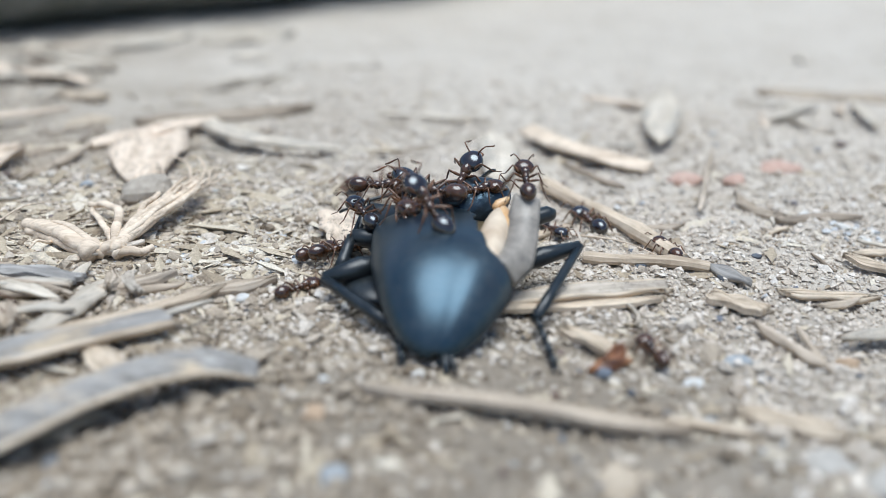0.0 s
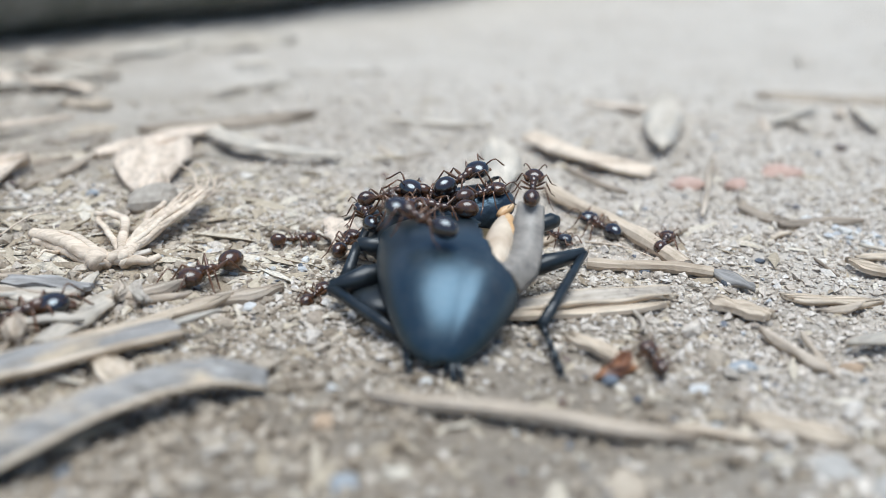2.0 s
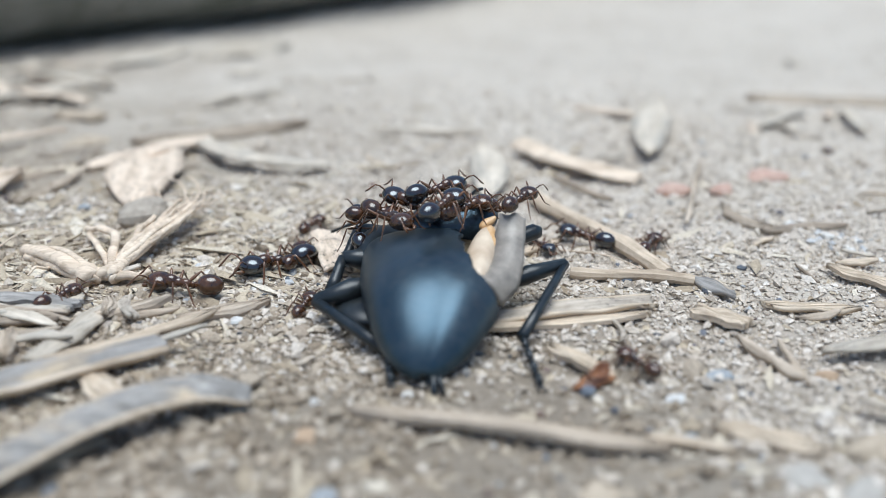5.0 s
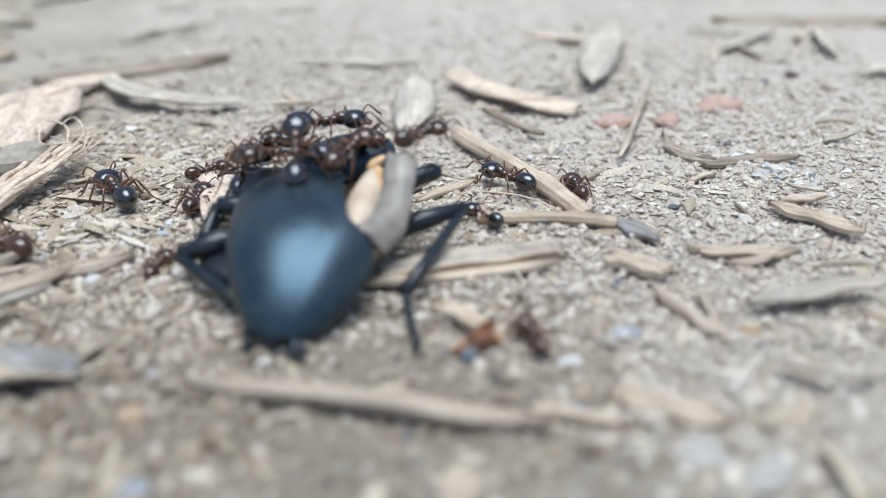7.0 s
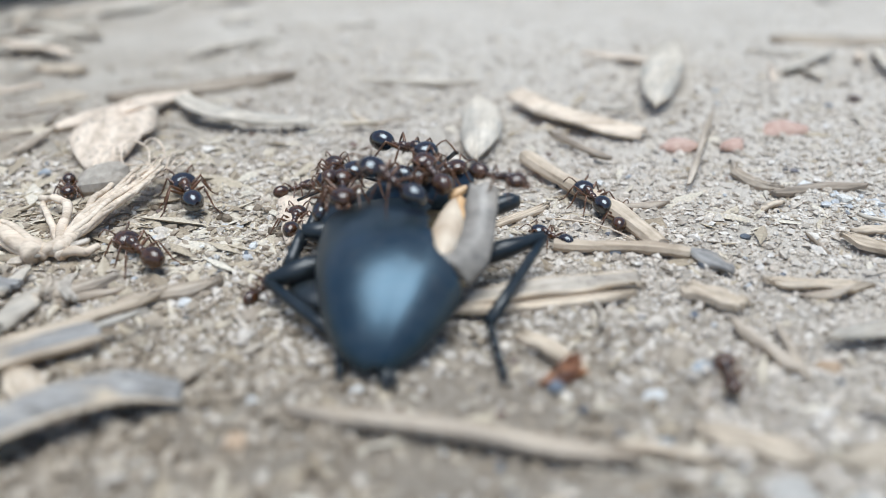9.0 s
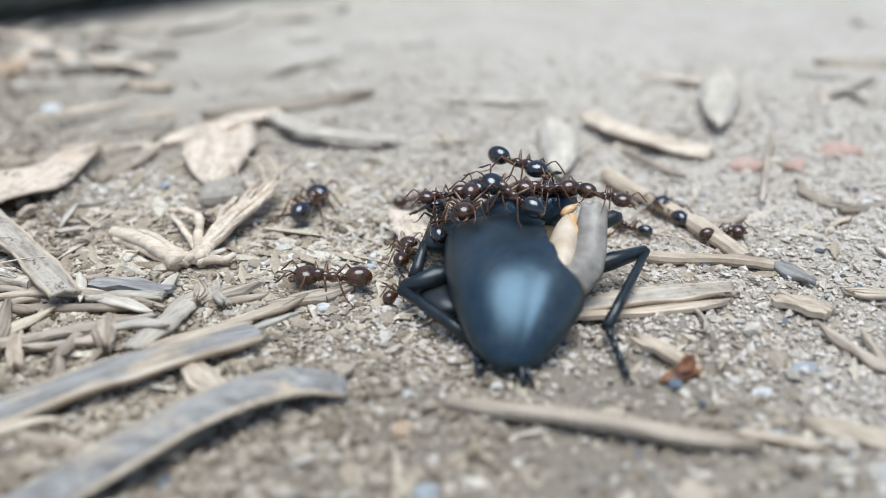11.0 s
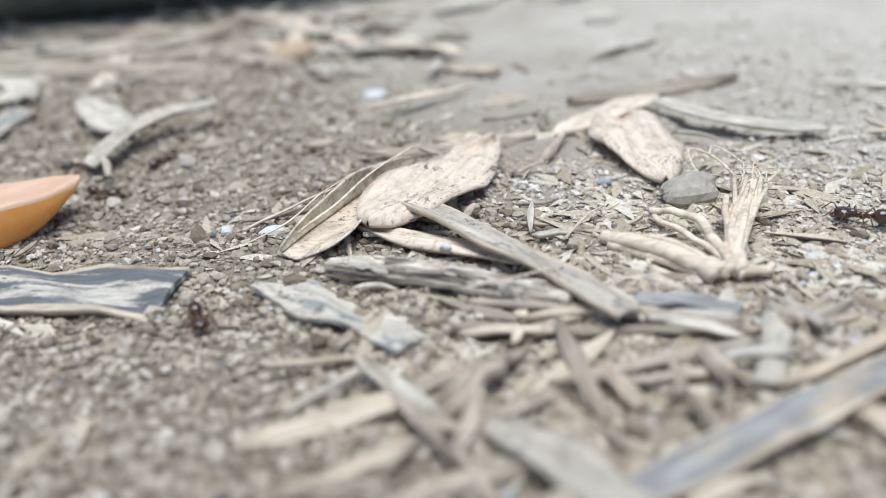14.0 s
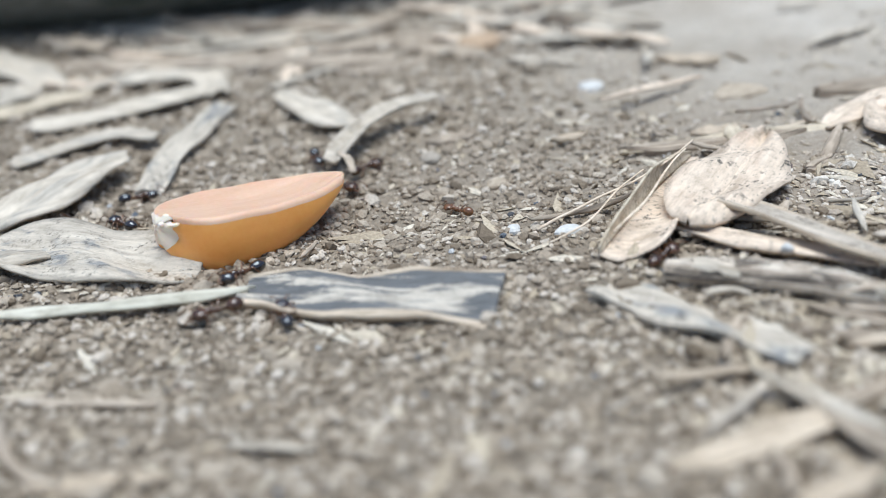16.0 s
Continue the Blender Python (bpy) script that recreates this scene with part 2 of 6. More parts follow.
def chitin(name, dark, light, rough, coat=0.3, scale=900, bump_mm=0.03, dust=0.0):
    m, nt, b = material(name, rough, 0.5)
    n = noise_tex(nt, scale, 4)
    col = ramp(nt, n, [(0.35, dark), (0.7, light)])
    if dust:
        d = blend(nt, 0.4, noise_tex(nt, 210, 5, rough=0.7), noise_tex(nt, 2200, 3))
        film = ramp(nt, d, [(0.42, (0, 0, 0)), (0.68, (dust,) * 3)])
        col = blend(nt, film, col, (0.26, 0.22, 0.17))
        gloss = nt.nodes.new("ShaderNodeMapRange")
        gloss.inputs["To Min"].default_value, gloss.inputs["To Max"].default_value = rough, min(1.0, rough + 0.4)
        nt.links.new(film, gloss.inputs[0])
        nt.links.new(gloss.outputs[0], b.inputs["Roughness"])
    nt.links.new(col, b.inputs["Base Color"])
    b.inputs["Coat Weight"].default_value = coat
    b.inputs["Coat Roughness"].default_value = 0.18
    bump(nt, b, n, bump_mm, 0.6)
    return m


M_ELYTRON = chitin("beetle_shell", (0.005, 0.010, 0.014), (0.012, 0.021, 0.028), 0.35, 0.0, 700, 0.03, dust=0.11)
M_PITTED = chitin("beetle_pronotum", (0.006, 0.009, 0.014), (0.018, 0.024, 0.032), 0.3, 0.0, 2600, 0.12, dust=0.05)
# blue of the reflected sky is put into the shell's specular tint
for m in (M_ELYTRON, M_PITTED):
    m.node_tree.nodes["Principled BSDF"].inputs["Specular Tint"].default_value = (0.50, 0.765, 1.0, 1)
    m.node_tree.nodes["Principled BSDF"].inputs["Specular IOR Level"].default_value = 1.0
M_SHELLGREY = chitin("torn_wing_case", (0.15, 0.132, 0.112), (0.40, 0.35, 0.295), 0.42, 0.0, 420, 0.05)
M_BEETLELEG = chitin("beetle_leg", (0.005, 0.009, 0.012), (0.014, 0.021, 0.027), 0.36, 0.1, dust=0.06)
M_FLESH = chitin("orange_tissue", (0.50, 0.24, 0.07), (0.72, 0.50, 0.28), 0.45, 0.2, 500, 0.1)
M_CREAM = chitin("cream_tissue", (0.52, 0.39, 0.27), (0.70, 0.575, 0.43), 0.5, 0.1, 500, 0.1)
M_BELLY = chitin("beetle_belly", (0.05, 0.035, 0.02), (0.16, 0.12, 0.06), 0.5, 0.1)
M_ANT_BLACK = chitin("ant_black", (0.009, 0.006, 0.005), (0.030, 0.014, 0.008), 0.18, 0.7, 1900, 0.02)
M_ANT_BROWN = chitin("ant_brown", (0.018, 0.009, 0.005), (0.105, 0.042, 0.014), 0.18, 0.6, 1500, 0.02)
M_ANT_RED = chitin("ant_red", (0.10, 0.042, 0.015), (0.24, 0.10, 0.035), 0.25, 0.6, 1900, 0.012)
M_ANT_LEG = chitin("ant_leg", (0.06, 0.026, 0.010), (0.20, 0.085, 0.032), 0.3, 0.5, 1500, 0.01)
# tint gives the black ants' highlights the bluish colour of sky light
for m in (M_ANT_BLACK,):
    m.node_tree.nodes["Principled BSDF"].inputs["Specular Tint"].default_value = (0.8, 0.92, 1.0, 1)
    m.node_tree.nodes["Principled BSDF"].inputs["Specular IOR Level"].default_value = 0.9


def seed_material(name, a, c, rough):
    m, nt, b = material(name, rough, 0.45)
    n = noise_tex(nt, 380, 4, (0.25, 1, 1))
    f = noise_tex(nt, 2500, 3)
    col = blend(nt, 0.25, ramp(nt, n, [(0.3, a), (0.7, c)]), ramp(nt, f, [(0.3, a), (0.7, c)]))
    nt.links.new(col, b.inputs["Base Color"])
    b.inputs["Subsurface Weight"].default_value = 0.3
    b.inputs["Subsurface Radius"].default_value = (0.0012, 0.0006, 0.0003)
    b.inputs["Subsurface Scale"].default_value = 1.0
    bump(nt, b, n, 0.08)
    return m


M_SEED = seed_material("orange_seed_coat", (0.84, 0.33, 0.065), (0.92, 0.42, 0.115), 0.36)
M_SEEDTOP = seed_material("pink_seed_face", (0.58, 0.34, 0.215), (0.69, 0.465, 0.33), 0.5)
M_SEEDEND = seed_material("pale_broken_seed", (0.84, 0.66, 0.50), (0.92, 0.78, 0.64), 0.95)
M_SEEDEND.node_tree.nodes["Principled BSDF"].inputs["Specular IOR Level"].default_value = 0.1
M_LOG = plant_material("grey_log_bark", (0.46, 0.46, 0.43), (0.33, 0.335, 0.31), (0.13, 0.14, 0.125), (0.10, 0.115, 0.085), (0.54, 0.68), rough=0.9, blot=40)


# ---- mesh helpers ----
def mesh(name, verts, faces, mat, smooth=True):
    me = bpy.data.meshes.new(name)
    me.from_pydata([tuple(v) for v in verts], [], [tuple(f) for f in faces])
    me.materials.append(mat)
    if smooth:
        me.polygons.foreach_set("use_smooth", [True] * len(me.polygons))
    me.update()
    return me


def part(name, me, parent, label="", at=None):
    ob = new(name, me)
    ob.parent = parent
    if at is not None:
        ob.matrix_basis = at
    return tagged(ob, label)


def grid_faces(n, m, wrap=False, base=0):
    """Quads of n rows with m points each."""
    k = m if wrap else m - 1
    return [(base + i * m + j, base + i * m + (j + 1) % m, base + (i + 1) * m + (j + 1) % m, base + (i + 1) * m + j) for i in range(n - 1) for j in range(k)]


def tube(points, radii, sides=6, squash=1.0):
    """Verts and faces of a closed tube along points (mm)."""
    pts = [Vector(p) for p in points]
    vs, fs = [], []
    for i, p in enumerate(pts):
        d = (pts[min(i + 1, len(pts) - 1)] - pts[max(i - 1, 0)]).normalized()
        a = d.cross(Vector((0, 0, 1)))
        a = a.normalized() if a.length > 1e-4 else Vector((1, 0, 0))
        b = a.cross(d)
        for j in range(sides):
            w = 2 * math.pi * j / sides
            vs.append((p + (a * math.cos(w) + b * math.sin(w) * squash) * radii[i]) * MM)
    fs = grid_faces(len(pts), sides, True)
    fs.append(tuple(range(sides))[::-1])
    fs.append(tuple(range(len(vs) - sides, len(vs))))
    return vs, fs


def ball(c, r, seg=12, rings=8, turn=None):
    """Verts and faces of an ellipsoid (mm)."""
    vs, c = [], Vector(c)
    for i in range(rings + 1):
        th = math.pi * i / rings
        for j in range(seg):
            ph = 2 * math.pi * j / seg
            v = Vector((r[0] * math.cos(th), r[1] * math.sin(th) * math.cos(ph), r[2] * math.sin(th) * math.sin(ph)))
            vs.append((c + (turn @ v if turn else v)) * MM)
    return vs, grid_faces(rings + 1, seg, True)


def join(*pieces):
    vs, fs = [], []
    for v, f in pieces:
        k = len(vs)
        vs += list(v)
        fs += [tuple(i + k for i in q) for q in f]
    return vs, fs


# ---- ground ----
def lattice(ix, iy, seed):
    h = np.sin(ix * 127.1 + iy * 311.7 + seed * 74.7) * 43758.5453
    return h - np.floor(h)


def value_noise(x, y, size, seed):
    gx, gy = np.asarray(x, float) / size, np.asarray(y, float) / size
    ix, iy = np.floor(gx), np.floor(gy)
    fx, fy = gx - ix, gy - iy
    fx, fy = fx * fx * (3 - 2 * fx), fy * fy * (3 - 2 * fy)
    a = lattice(ix, iy, seed) * (1 - fx) + lattice(ix + 1, iy, seed) * fx
    b = lattice(ix, iy + 1, seed) * (1 - fx) + lattice(ix + 1, iy + 1, seed) * fx
    return a * (1 - fy) + b * fy - 0.5


def slope(x):
    """The ground falls away gently to one side (mm)."""
    s = np.minimum(-np.asarray(x, float) - 32, 120.0)
    return -0.0325 * (s + np.sqrt(s * s + 64))


def ground_z(x, y):
    x, y = np.asarray(x, float), np.asarray(y, float)
    near = np.clip((400 - np.hypot(x + 25, y - 65)) / 300, 0, 1)
    h = 0.9 * value_noise(x, y, 17, 1) + 0.55 * value_noise(x, y, 6, 2) + 0.55 * value_noise(x, y, 2.3, 3)
    h += 0.45 * np.abs(value_noise(x, y, 1.3, 4)) + 0.28 * value_noise(x, y, 0.75, 6)
    return slope(x) + h * near - 0.27 + (1 - near) * 14 * value_noise(x, y, 150, 5)


def axis(lo, hi, step, far):
    """Fine steps in the middle, growing steps out to the horizon."""
    out = list(np.arange(lo, hi, step))
    s, a, b = step, lo, hi
    while b < far:
        s *= 1.09
        a, b = a - s, b + s
        out = [a] + out + [b]
    return np.array(out)


def build_ground():
    xs, ys = axis(-118, 58, 0.36, 6000), axis(30, 130, 0.36, 6000)
    gx, gy = np.meshgrid(xs, ys)
    gz = ground_z(gx, gy)
    co = np.stack([gx, gy, gz], -1).reshape(-1, 3) * MM
    n, m = gx.shape
    i = np.arange((n - 1) * (m - 1))
    r, c = i // (m - 1), i % (m - 1)
    k = r * m + c
    quads = np.stack([k, k + 1, k + m + 1, k + m], -1)
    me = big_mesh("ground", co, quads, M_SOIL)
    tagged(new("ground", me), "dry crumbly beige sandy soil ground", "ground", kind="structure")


def big_mesh(name, co, faces, mat, smooth=True):
    me = bpy.data.meshes.new(name)
    w = faces.shape[1]
    me.vertices.add(len(co))
    me.vertices.foreach_set("co", np.ascontiguousarray(co, dtype=np.float32).ravel())
    me.loops.add(faces.size)
    me.loops.foreach_set("vertex_index", faces.ravel().astype(np.int32))
    me.polygons.add(len(faces))
    me.polygons.foreach_set("loop_start", np.arange(0, faces.size, w, dtype=np.int32))
    me.polygons.foreach_set("use_smooth", np.full(len(faces), smooth))
    me.materials.append(mat)
    me.update(calc_edges=True)
    me.validate()
    return me


build_ground()


def icosahedron():
    p = (1 + 5 ** 0.5) / 2
    v = np.array([(-1, p, 0), (1, p, 0), (-1, -p, 0), (1, -p, 0), (0, -1, p), (0, 1, p), (0, -1, -p), (0, 1, -p), (p, 0, -1), (p, 0, 1), (-p, 0, -1), (-p, 0, 1)], float)
    q = v / np.linalg.norm(v[0])
    ids = [(a, b, c) for a in range(12) for b in range(a + 1, 12) for c in range(b + 1, 12)
           if max(np.linalg.norm(q[a] - q[b]), np.linalg.norm(q[b] - q[c]), np.linalg.norm(q[a] - q[c])) < 1.1]
    return q, np.array([(a, b, c) if np.dot(np.cross(q[b] - q[a], q[c] - q[a]), q[a]) > 0 else (a, c, b) for a, b, c in ids])


ICO_V, ICO_F = icosahedron()


OCTA_V = np.array([(1, 0, 0), (-1, 0, 0), (0, 1, 0), (0, -1, 0), (0, 0, 1), (0, 0, -1)], float)
OCTA_F = np.array([(0, 2, 4), (2, 1, 4), (1, 3, 4), (3, 0, 4), (2, 0, 5), (1, 2, 5), (3, 1, 5), (0, 3, 5)])


def scatter(name, label, category, mat, x, y, size, rng, flat=0.85, sunk=0.12, long=1.0, lump=(ICO_V, ICO_F)):
    """Loose grains as one object: jittered angular lumps of the given sizes (mm)."""
    n, k = len(x), len(lump[0])
    v = lump[0][None] * (1 + rng.uniform(-0.28, 0.28, (n, k, 1))) + rng.uniform(-0.14, 0.14, (n, k, 3))
    v = v * np.stack([rng.uniform(0.8, 1.4, n) * long, rng.uniform(0.65, 1.1, n), rng.uniform(0.5, 1.0, n) * flat], -1)[:, None]
    a, t = rng.uniform(0, 2 * np.pi, n), rng.normal(0, 0.35, n)
    v = np.stack([v[..., 0], v[..., 1] * np.cos(t)[:, None] - v[..., 2] * np.sin(t)[:, None], v[..., 1] * np.sin(t)[:, None] + v[..., 2] * np.cos(t)[:, None]], -1)
    v = np.stack([v[..., 0] * np.cos(a)[:, None] - v[..., 1] * np.sin(a)[:, None], v[..., 0] * np.sin(a)[:, None] + v[..., 1] * np.cos(a)[:, None], v[..., 2]], -1)
    v = v * (size / 2)[:, None, None]
    z = ground_z(x, y) + size * (0.5 - sunk) * flat * 0.6
    v = v + np.stack([x, y, z], -1)[:, None]
    f = (lump[1][None] + k * np.arange(n)[:, None, None]).reshape(-1, 3)
    ob = new(name, big_mesh(name, v.reshape(-1, 3) * MM, f, mat, False))
    return tagged(ob, label, category, kind="stuff")


def build_grains():
    rng = np.random.default_rng(7)
    n = 88000
    x = rng.uniform(-112, 52, n)
    y = 32 + 150 * rng.beta(1.05, 2.9, n)
    x = x + np.sign(x + 30) * np.maximum(0, y - 90) * rng.uniform(0, 0.8, n)
    side = 1 / (1 + np.exp((x + 0.45 * y + 6 + rng.normal(0, 5, n)) / 4))
    keep = rng.uniform(0, 1, n) < np.clip(0.30 + 0.6 * value_noise(x, y, 14, 21) + 0.75 * side + 0.3 * ((x > -45) & (x < 2) & (y < 84)) - 0.14 * (x > 0) - 0.006 * np.maximum(0, y - 80) * (x > -60), 0.03, 1)
    x, y, side = x[keep], y[keep], side[keep]
    size = np.clip(rng.lognormal(math.log(0.44), 0.42, len(x)), 0.18, 1.7) * np.clip(y / 80, 1, 1.8)
    # dark crumbs also stand in for shade in front and beside the beetle
    dark = (side > 0.5) | ((y + rng.normal(0, 5, len(y)) < 57) & (x + rng.normal(0, 4, len(y)) < 19)) | ((x + rng.normal(0, 4, len(y)) < -3) & (y < 74) & (rng.uniform(0, 1, len(y)) < 0.85))
    far = (y > 84) & (x > -60) & ~dark & (rng.uniform(0, 1, len(y)) > 0.3)
    x, y, size, dark = x[~far], y[~far], size[~far], dark[~far]
    scatter("soil_crumbs", "loose angular beige soil crumbs on the ground", "soil", M_CRUMB, x[~dark], y[~dark], size[~dark] * 0.85, rng, sunk=0.24)
    scatter("earth_crumbs", "loose darker brown earth crumbs on the ground", "soil", M_EARTH, x[dark], y[dark], size[dark] * 0.9, rng, flat=0.82)
    n = 76000
    x, y = rng.uniform(-42, 54, n), 32 + 110 * rng.beta(1.05, 2.5, n)
    back = (y + rng.normal(0, 4, n) > 53 - 12 * (x > 18)) & (x + rng.normal(0, 6, n) > -16)
    x, y = x[back], y[back]
    n = len(x)
    scatter("sand_grains", "fine beige sand grains on the ground", "sand", M_SAND, x, y, np.clip(rng.lognormal(math.log(0.29), 0.45, n), 0.12, 1.1), rng, lump=(OCTA_V, OCTA_F))
    n = 240
    x, y = np.r_[rng.uniform(-105, 45, n), rng.normal(-16, 5, 60), rng.normal(35, 1.8, 60)], np.r_[34 + 85 * rng.beta(1.2, 2, n), rng.normal(66, 4, 60), rng.normal(74.5, 2.0, 60)]
    scatter("quartz_grains", "glinting white and bluish quartz grains", "grit", M_QUARTZ, x, y, np.clip(rng.lognormal(math.log(0.42), 0.35, len(x)), 0.2, 1.3), rng, sunk=0.05)
    n = 420
    x, y = rng.uniform(-105, 45, n), 34 + 85 * rng.beta(1.2, 2, n)
    scatter("dark_grains", "dark slate and rust coloured grit", "grit", M_SLATE, x, y, np.clip(rng.lognormal(math.log(0.40), 0.4, n), 0.2, 1.2), rng)
    n = 3200
    x, y = np.r_[rng.uniform(-105, 45, n), rng.normal(-32, 9, 1600), rng.normal(-20, 9, 2600)], np.r_[34 + 90 * rng.beta(1.2, 2, n), rng.normal(55, 8, 1600), rng.normal(70, 8, 2600)]
    scatter("straw_bits", "tiny broken bits of straw and bark", "debris", M_BITS, x, y, np.clip(rng.lognormal(math.log(0.38), 0.5, len(x)), 0.2, 1.4), rng, flat=0.4, sunk=-0.1, long=3.2, lump=(OCTA_V, OCTA_F))


build_grains()


# ---- fallen log behind ----
def build_log():
    rng = np.random.default_rng(3)
    root = new("log")
    tagged(root, "fallen grey weathered log lying on the ground", "log")
    n, s, R = 90, 26, LOG_R
    vs, ctr = [], []
    for i in range(n):
        u = i / (n - 1)
        x = -300 + 400 * u
        y = 137 + 0.42 * max(0, x + 115) + 0.012 * max(0, x + 50) ** 2
        ctr.append(Vector((x, y + R * 0.86, R * 0.92 + 1.5 + float(slope(x)))))
    for i in range(n):
        u = i / (n - 1)
        d = (ctr[min(i + 1, n - 1)] - ctr[max(i - 1, 0)]).normalized()
        side = Vector((-d.y, d.x, 0)).normalized()
        for j in range(s):
            w = 2 * math.pi * j / s
            r = R * (1 + 0.10 * float(value_noise(u * 60, j % s, 3, 8)) + 0.05 * math.sin(5 * w + 9 * u))
            vs.append((ctr[i] + side * r * math.cos(w) + Vector((0, 0, r * math.sin(w) * 0.92))) * MM)
    fs = grid_faces(n, s, True) + [tuple(range(s))[::-1], tuple(range((n - 1) * s, n * s))]
    part("trunk", mesh("trunk", vs, fs, M_LOG), root)
    for k in range(5):
        c, w = ctr[25 + 11 * k], rng.uniform(3.4, 4.4)
        out = Vector((0, math.cos(w), -math.sin(w)))
        v, f = tube([c + out * R * 0.85, c + out * R * 1.1 + Vector((2, 0, 0))], [4, 2.6], 8)
        part("knot", mesh("knot", v, f, M_LOG), root)


build_log()


# ---- litter ----
def ribbon(L, W, thick, bow, cup, side, tip, end, seed, rows=26, cols=9, span=(-1, 1)):
    """A thin bent strip along x (mm): leaf-shaped (end 'leaf'), cut off ragged ('cut') or a long taper ('straw')."""
    rng = np.random.default_rng(seed)
    ph = rng.uniform(0, 6.28, 6)
    top, bot = [], []
    jag = rng.uniform(-1, 1, (2, cols))
    for i in range(rows):
        u = i / (rows - 1)
        if end == "leaf":
            hw = max(0.04, math.sin(math.pi * u ** tip) ** 0.75)
        elif end == "oval":
            hw = max(0.03, math.sin(math.pi * u ** tip)) ** 0.58
        elif end == "broad":
            hw = max(0.03, math.sin(math.pi * u ** tip)) ** 0.38
        elif end == "wedge":
            hw = 0.60 + 0.40 * u ** 0.7 + 0.02 * math.sin(9 * u + ph[0])
        elif end == "cut":
            hw = 0.86 + 0.14 * math.sin(math.pi * u) + 0.06 * math.sin(7 * u + ph[0])
        else:
            hw = (0.35 + 0.65 * min(1, 5 * u) * min(1, 6 * (1 - u))) * (1 + 0.12 * math.sin(9 * u + ph[1]))
        hw *= W / 2
        hw *= 1 + 0.07 * (0.4 if end in ("leaf", "broad", "oval") else 1) * math.sin(17 * u + ph[2]) + 0.015 * math.sin(41 * u + ph[3]) + rng.uniform(-1, 1) * (0.01 if end in ("leaf", "broad", "oval") else 0.025)
        for j in range(cols):
            v = span[0] + (span[1] - span[0]) * j / (cols - 1)
            x = (u - 0.5) * L
            if end not in ("leaf", "broad", "wedge"):
                x += (jag[0, j] * (1 - u) ** 6 + jag[1, j] * u ** 6) * (0.35 if W < 1.5 else 0.14 if W < 2.4 else 0.05) * W
            y = v * hw + side * (4 * u * (1 - u) - 0.66) + (0.01 if end == "wedge" else 0.05) * W * math.sin(6 * u + ph[4])
            z = bow * (4 * u * (1 - u) - 0.3) + cup * v * v * hw * 0.7 + 0.05 * W * math.sin(11 * u + 3 * v + ph[5])
            z += -0.05 * W * math.exp(-(v / 0.22) ** 2) * (end in ("leaf", "broad", "oval"))
            top.append(Vector((x, y, z + thick / 2)) * MM)
            bot.append(Vector((x, y * 0.97, z - thick / 2)) * MM)
    n = rows * cols
    fs = grid_faces(rows, cols)
    fs = fs + [tuple(n + k for k in f[::-1]) for f in grid_faces(rows, cols)]
    rim = [j for j in range(cols)] + [i * cols + cols - 1 for i in range(1, rows)]
    rim += [(rows - 1) * cols + j for j in range(cols - 2, -1, -1)] + [i * cols for i in range(rows - 2, 0, -1)]
    for a, b in zip(rim, rim[1:] + rim[:1]):
        fs.append((b, a, n + a, n + b))
    return top + bot, fs


SEED = [100]


def lay(name, label, category, mat, a, b, W, thick, bow, cup, side, tip, end, group=""):
    """One strip of litter from a to b (mm)."""
    SEED[0] += 1
    a, b = Vector(a), Vector(b)
    d = b - a
    vs, fs = ribbon(d.length, W, thick, bow, cup, side, tip, end, SEED[0])
    me = mesh(name, vs, fs, mat, end in ("leaf", "broad", "oval") or thick < 0.3)
    ob = new(name, me)
    x = d.normalized()
    y = Vector((0, 0, 1)).cross(x).normalized()
    r = Matrix((x, y, x.cross(y))).transposed().to_4x4()
    roll = pose(0, 0, 0, random.uniform(-9, 9))
    ob.matrix_world = Matrix.Translation(((a + b) / 2 + Vector((0, 0, 0.12))) * MM) @ r @ roll
    if mat == M_GREY and W > 1.9:
        for span in ((-1.02, -0.80), (0.86, 1.02)):
            v, f = ribbon(d.length, W, thick + 0.06, bow, cup, side, tip, end, SEED[0], span=span)
            part("edge", mesh("edge", v, f, M_WOOD), ob, "tan leaf edge")
    if end in ("leaf", "broad", "oval") and W > 1.7:
        v, f = ribbon(d.length * 0.985, W, thick + 0.05, bow, cup, side, tip, end, SEED[0], cols=3, span=(-0.05, 0.05))
        part("midrib", mesh("midrib", v, f, mat), ob)
    if mat == M_WEATH and W > 1.2 and end == "cut":
        for span in ((-1.03, -0.86), (0.84, 1.03)):
            v, f = ribbon(d.length, W, thick + 0.1, bow, cup, side, tip, end, SEED[0], span=span)
            part("edge", mesh("edge", v, f, M_WOOD), ob, "raised paler leaf edge")
    if mat in (M_WOOD, M_STRAW) and W > 0.9:
        for span in ((-0.62, -0.44), (-0.08, 0.06), (0.50, 0.72)):
            v, f = ribbon(d.length * 0.97, W, thick + 0.1, bow, cup, side, tip, end, SEED[0], span=span)
            part("fibre", mesh("fibre", v, f, mat), ob)
    return tagged(ob, label, category, group)


def leaf_grey(ax, ay, az, bx, by, bz, W, bow=0.2, cup=-0.3, side=0.0, tip=1.0, end="leaf"):
    return lay("dry_leaf", "curled grey weathered dry leaf on the soil", "leaf", M_GREY, (ax, ay, az), (bx, by, bz), W, 0.35, bow, cup, side, tip, end, "leaf litter")


def leaf_pale(ax, ay, az, bx, by, bz, W, bow=0.2, cup=-0.3, side=0.0, tip=1.0, end="leaf"):
    return lay("dry_leaf", "pale straw-coloured curled dry leaf on the soil", "leaf", M_PALE, (ax, ay, az), (bx, by, bz), W, 0.22, bow, cup, side, tip, end, "leaf litter")


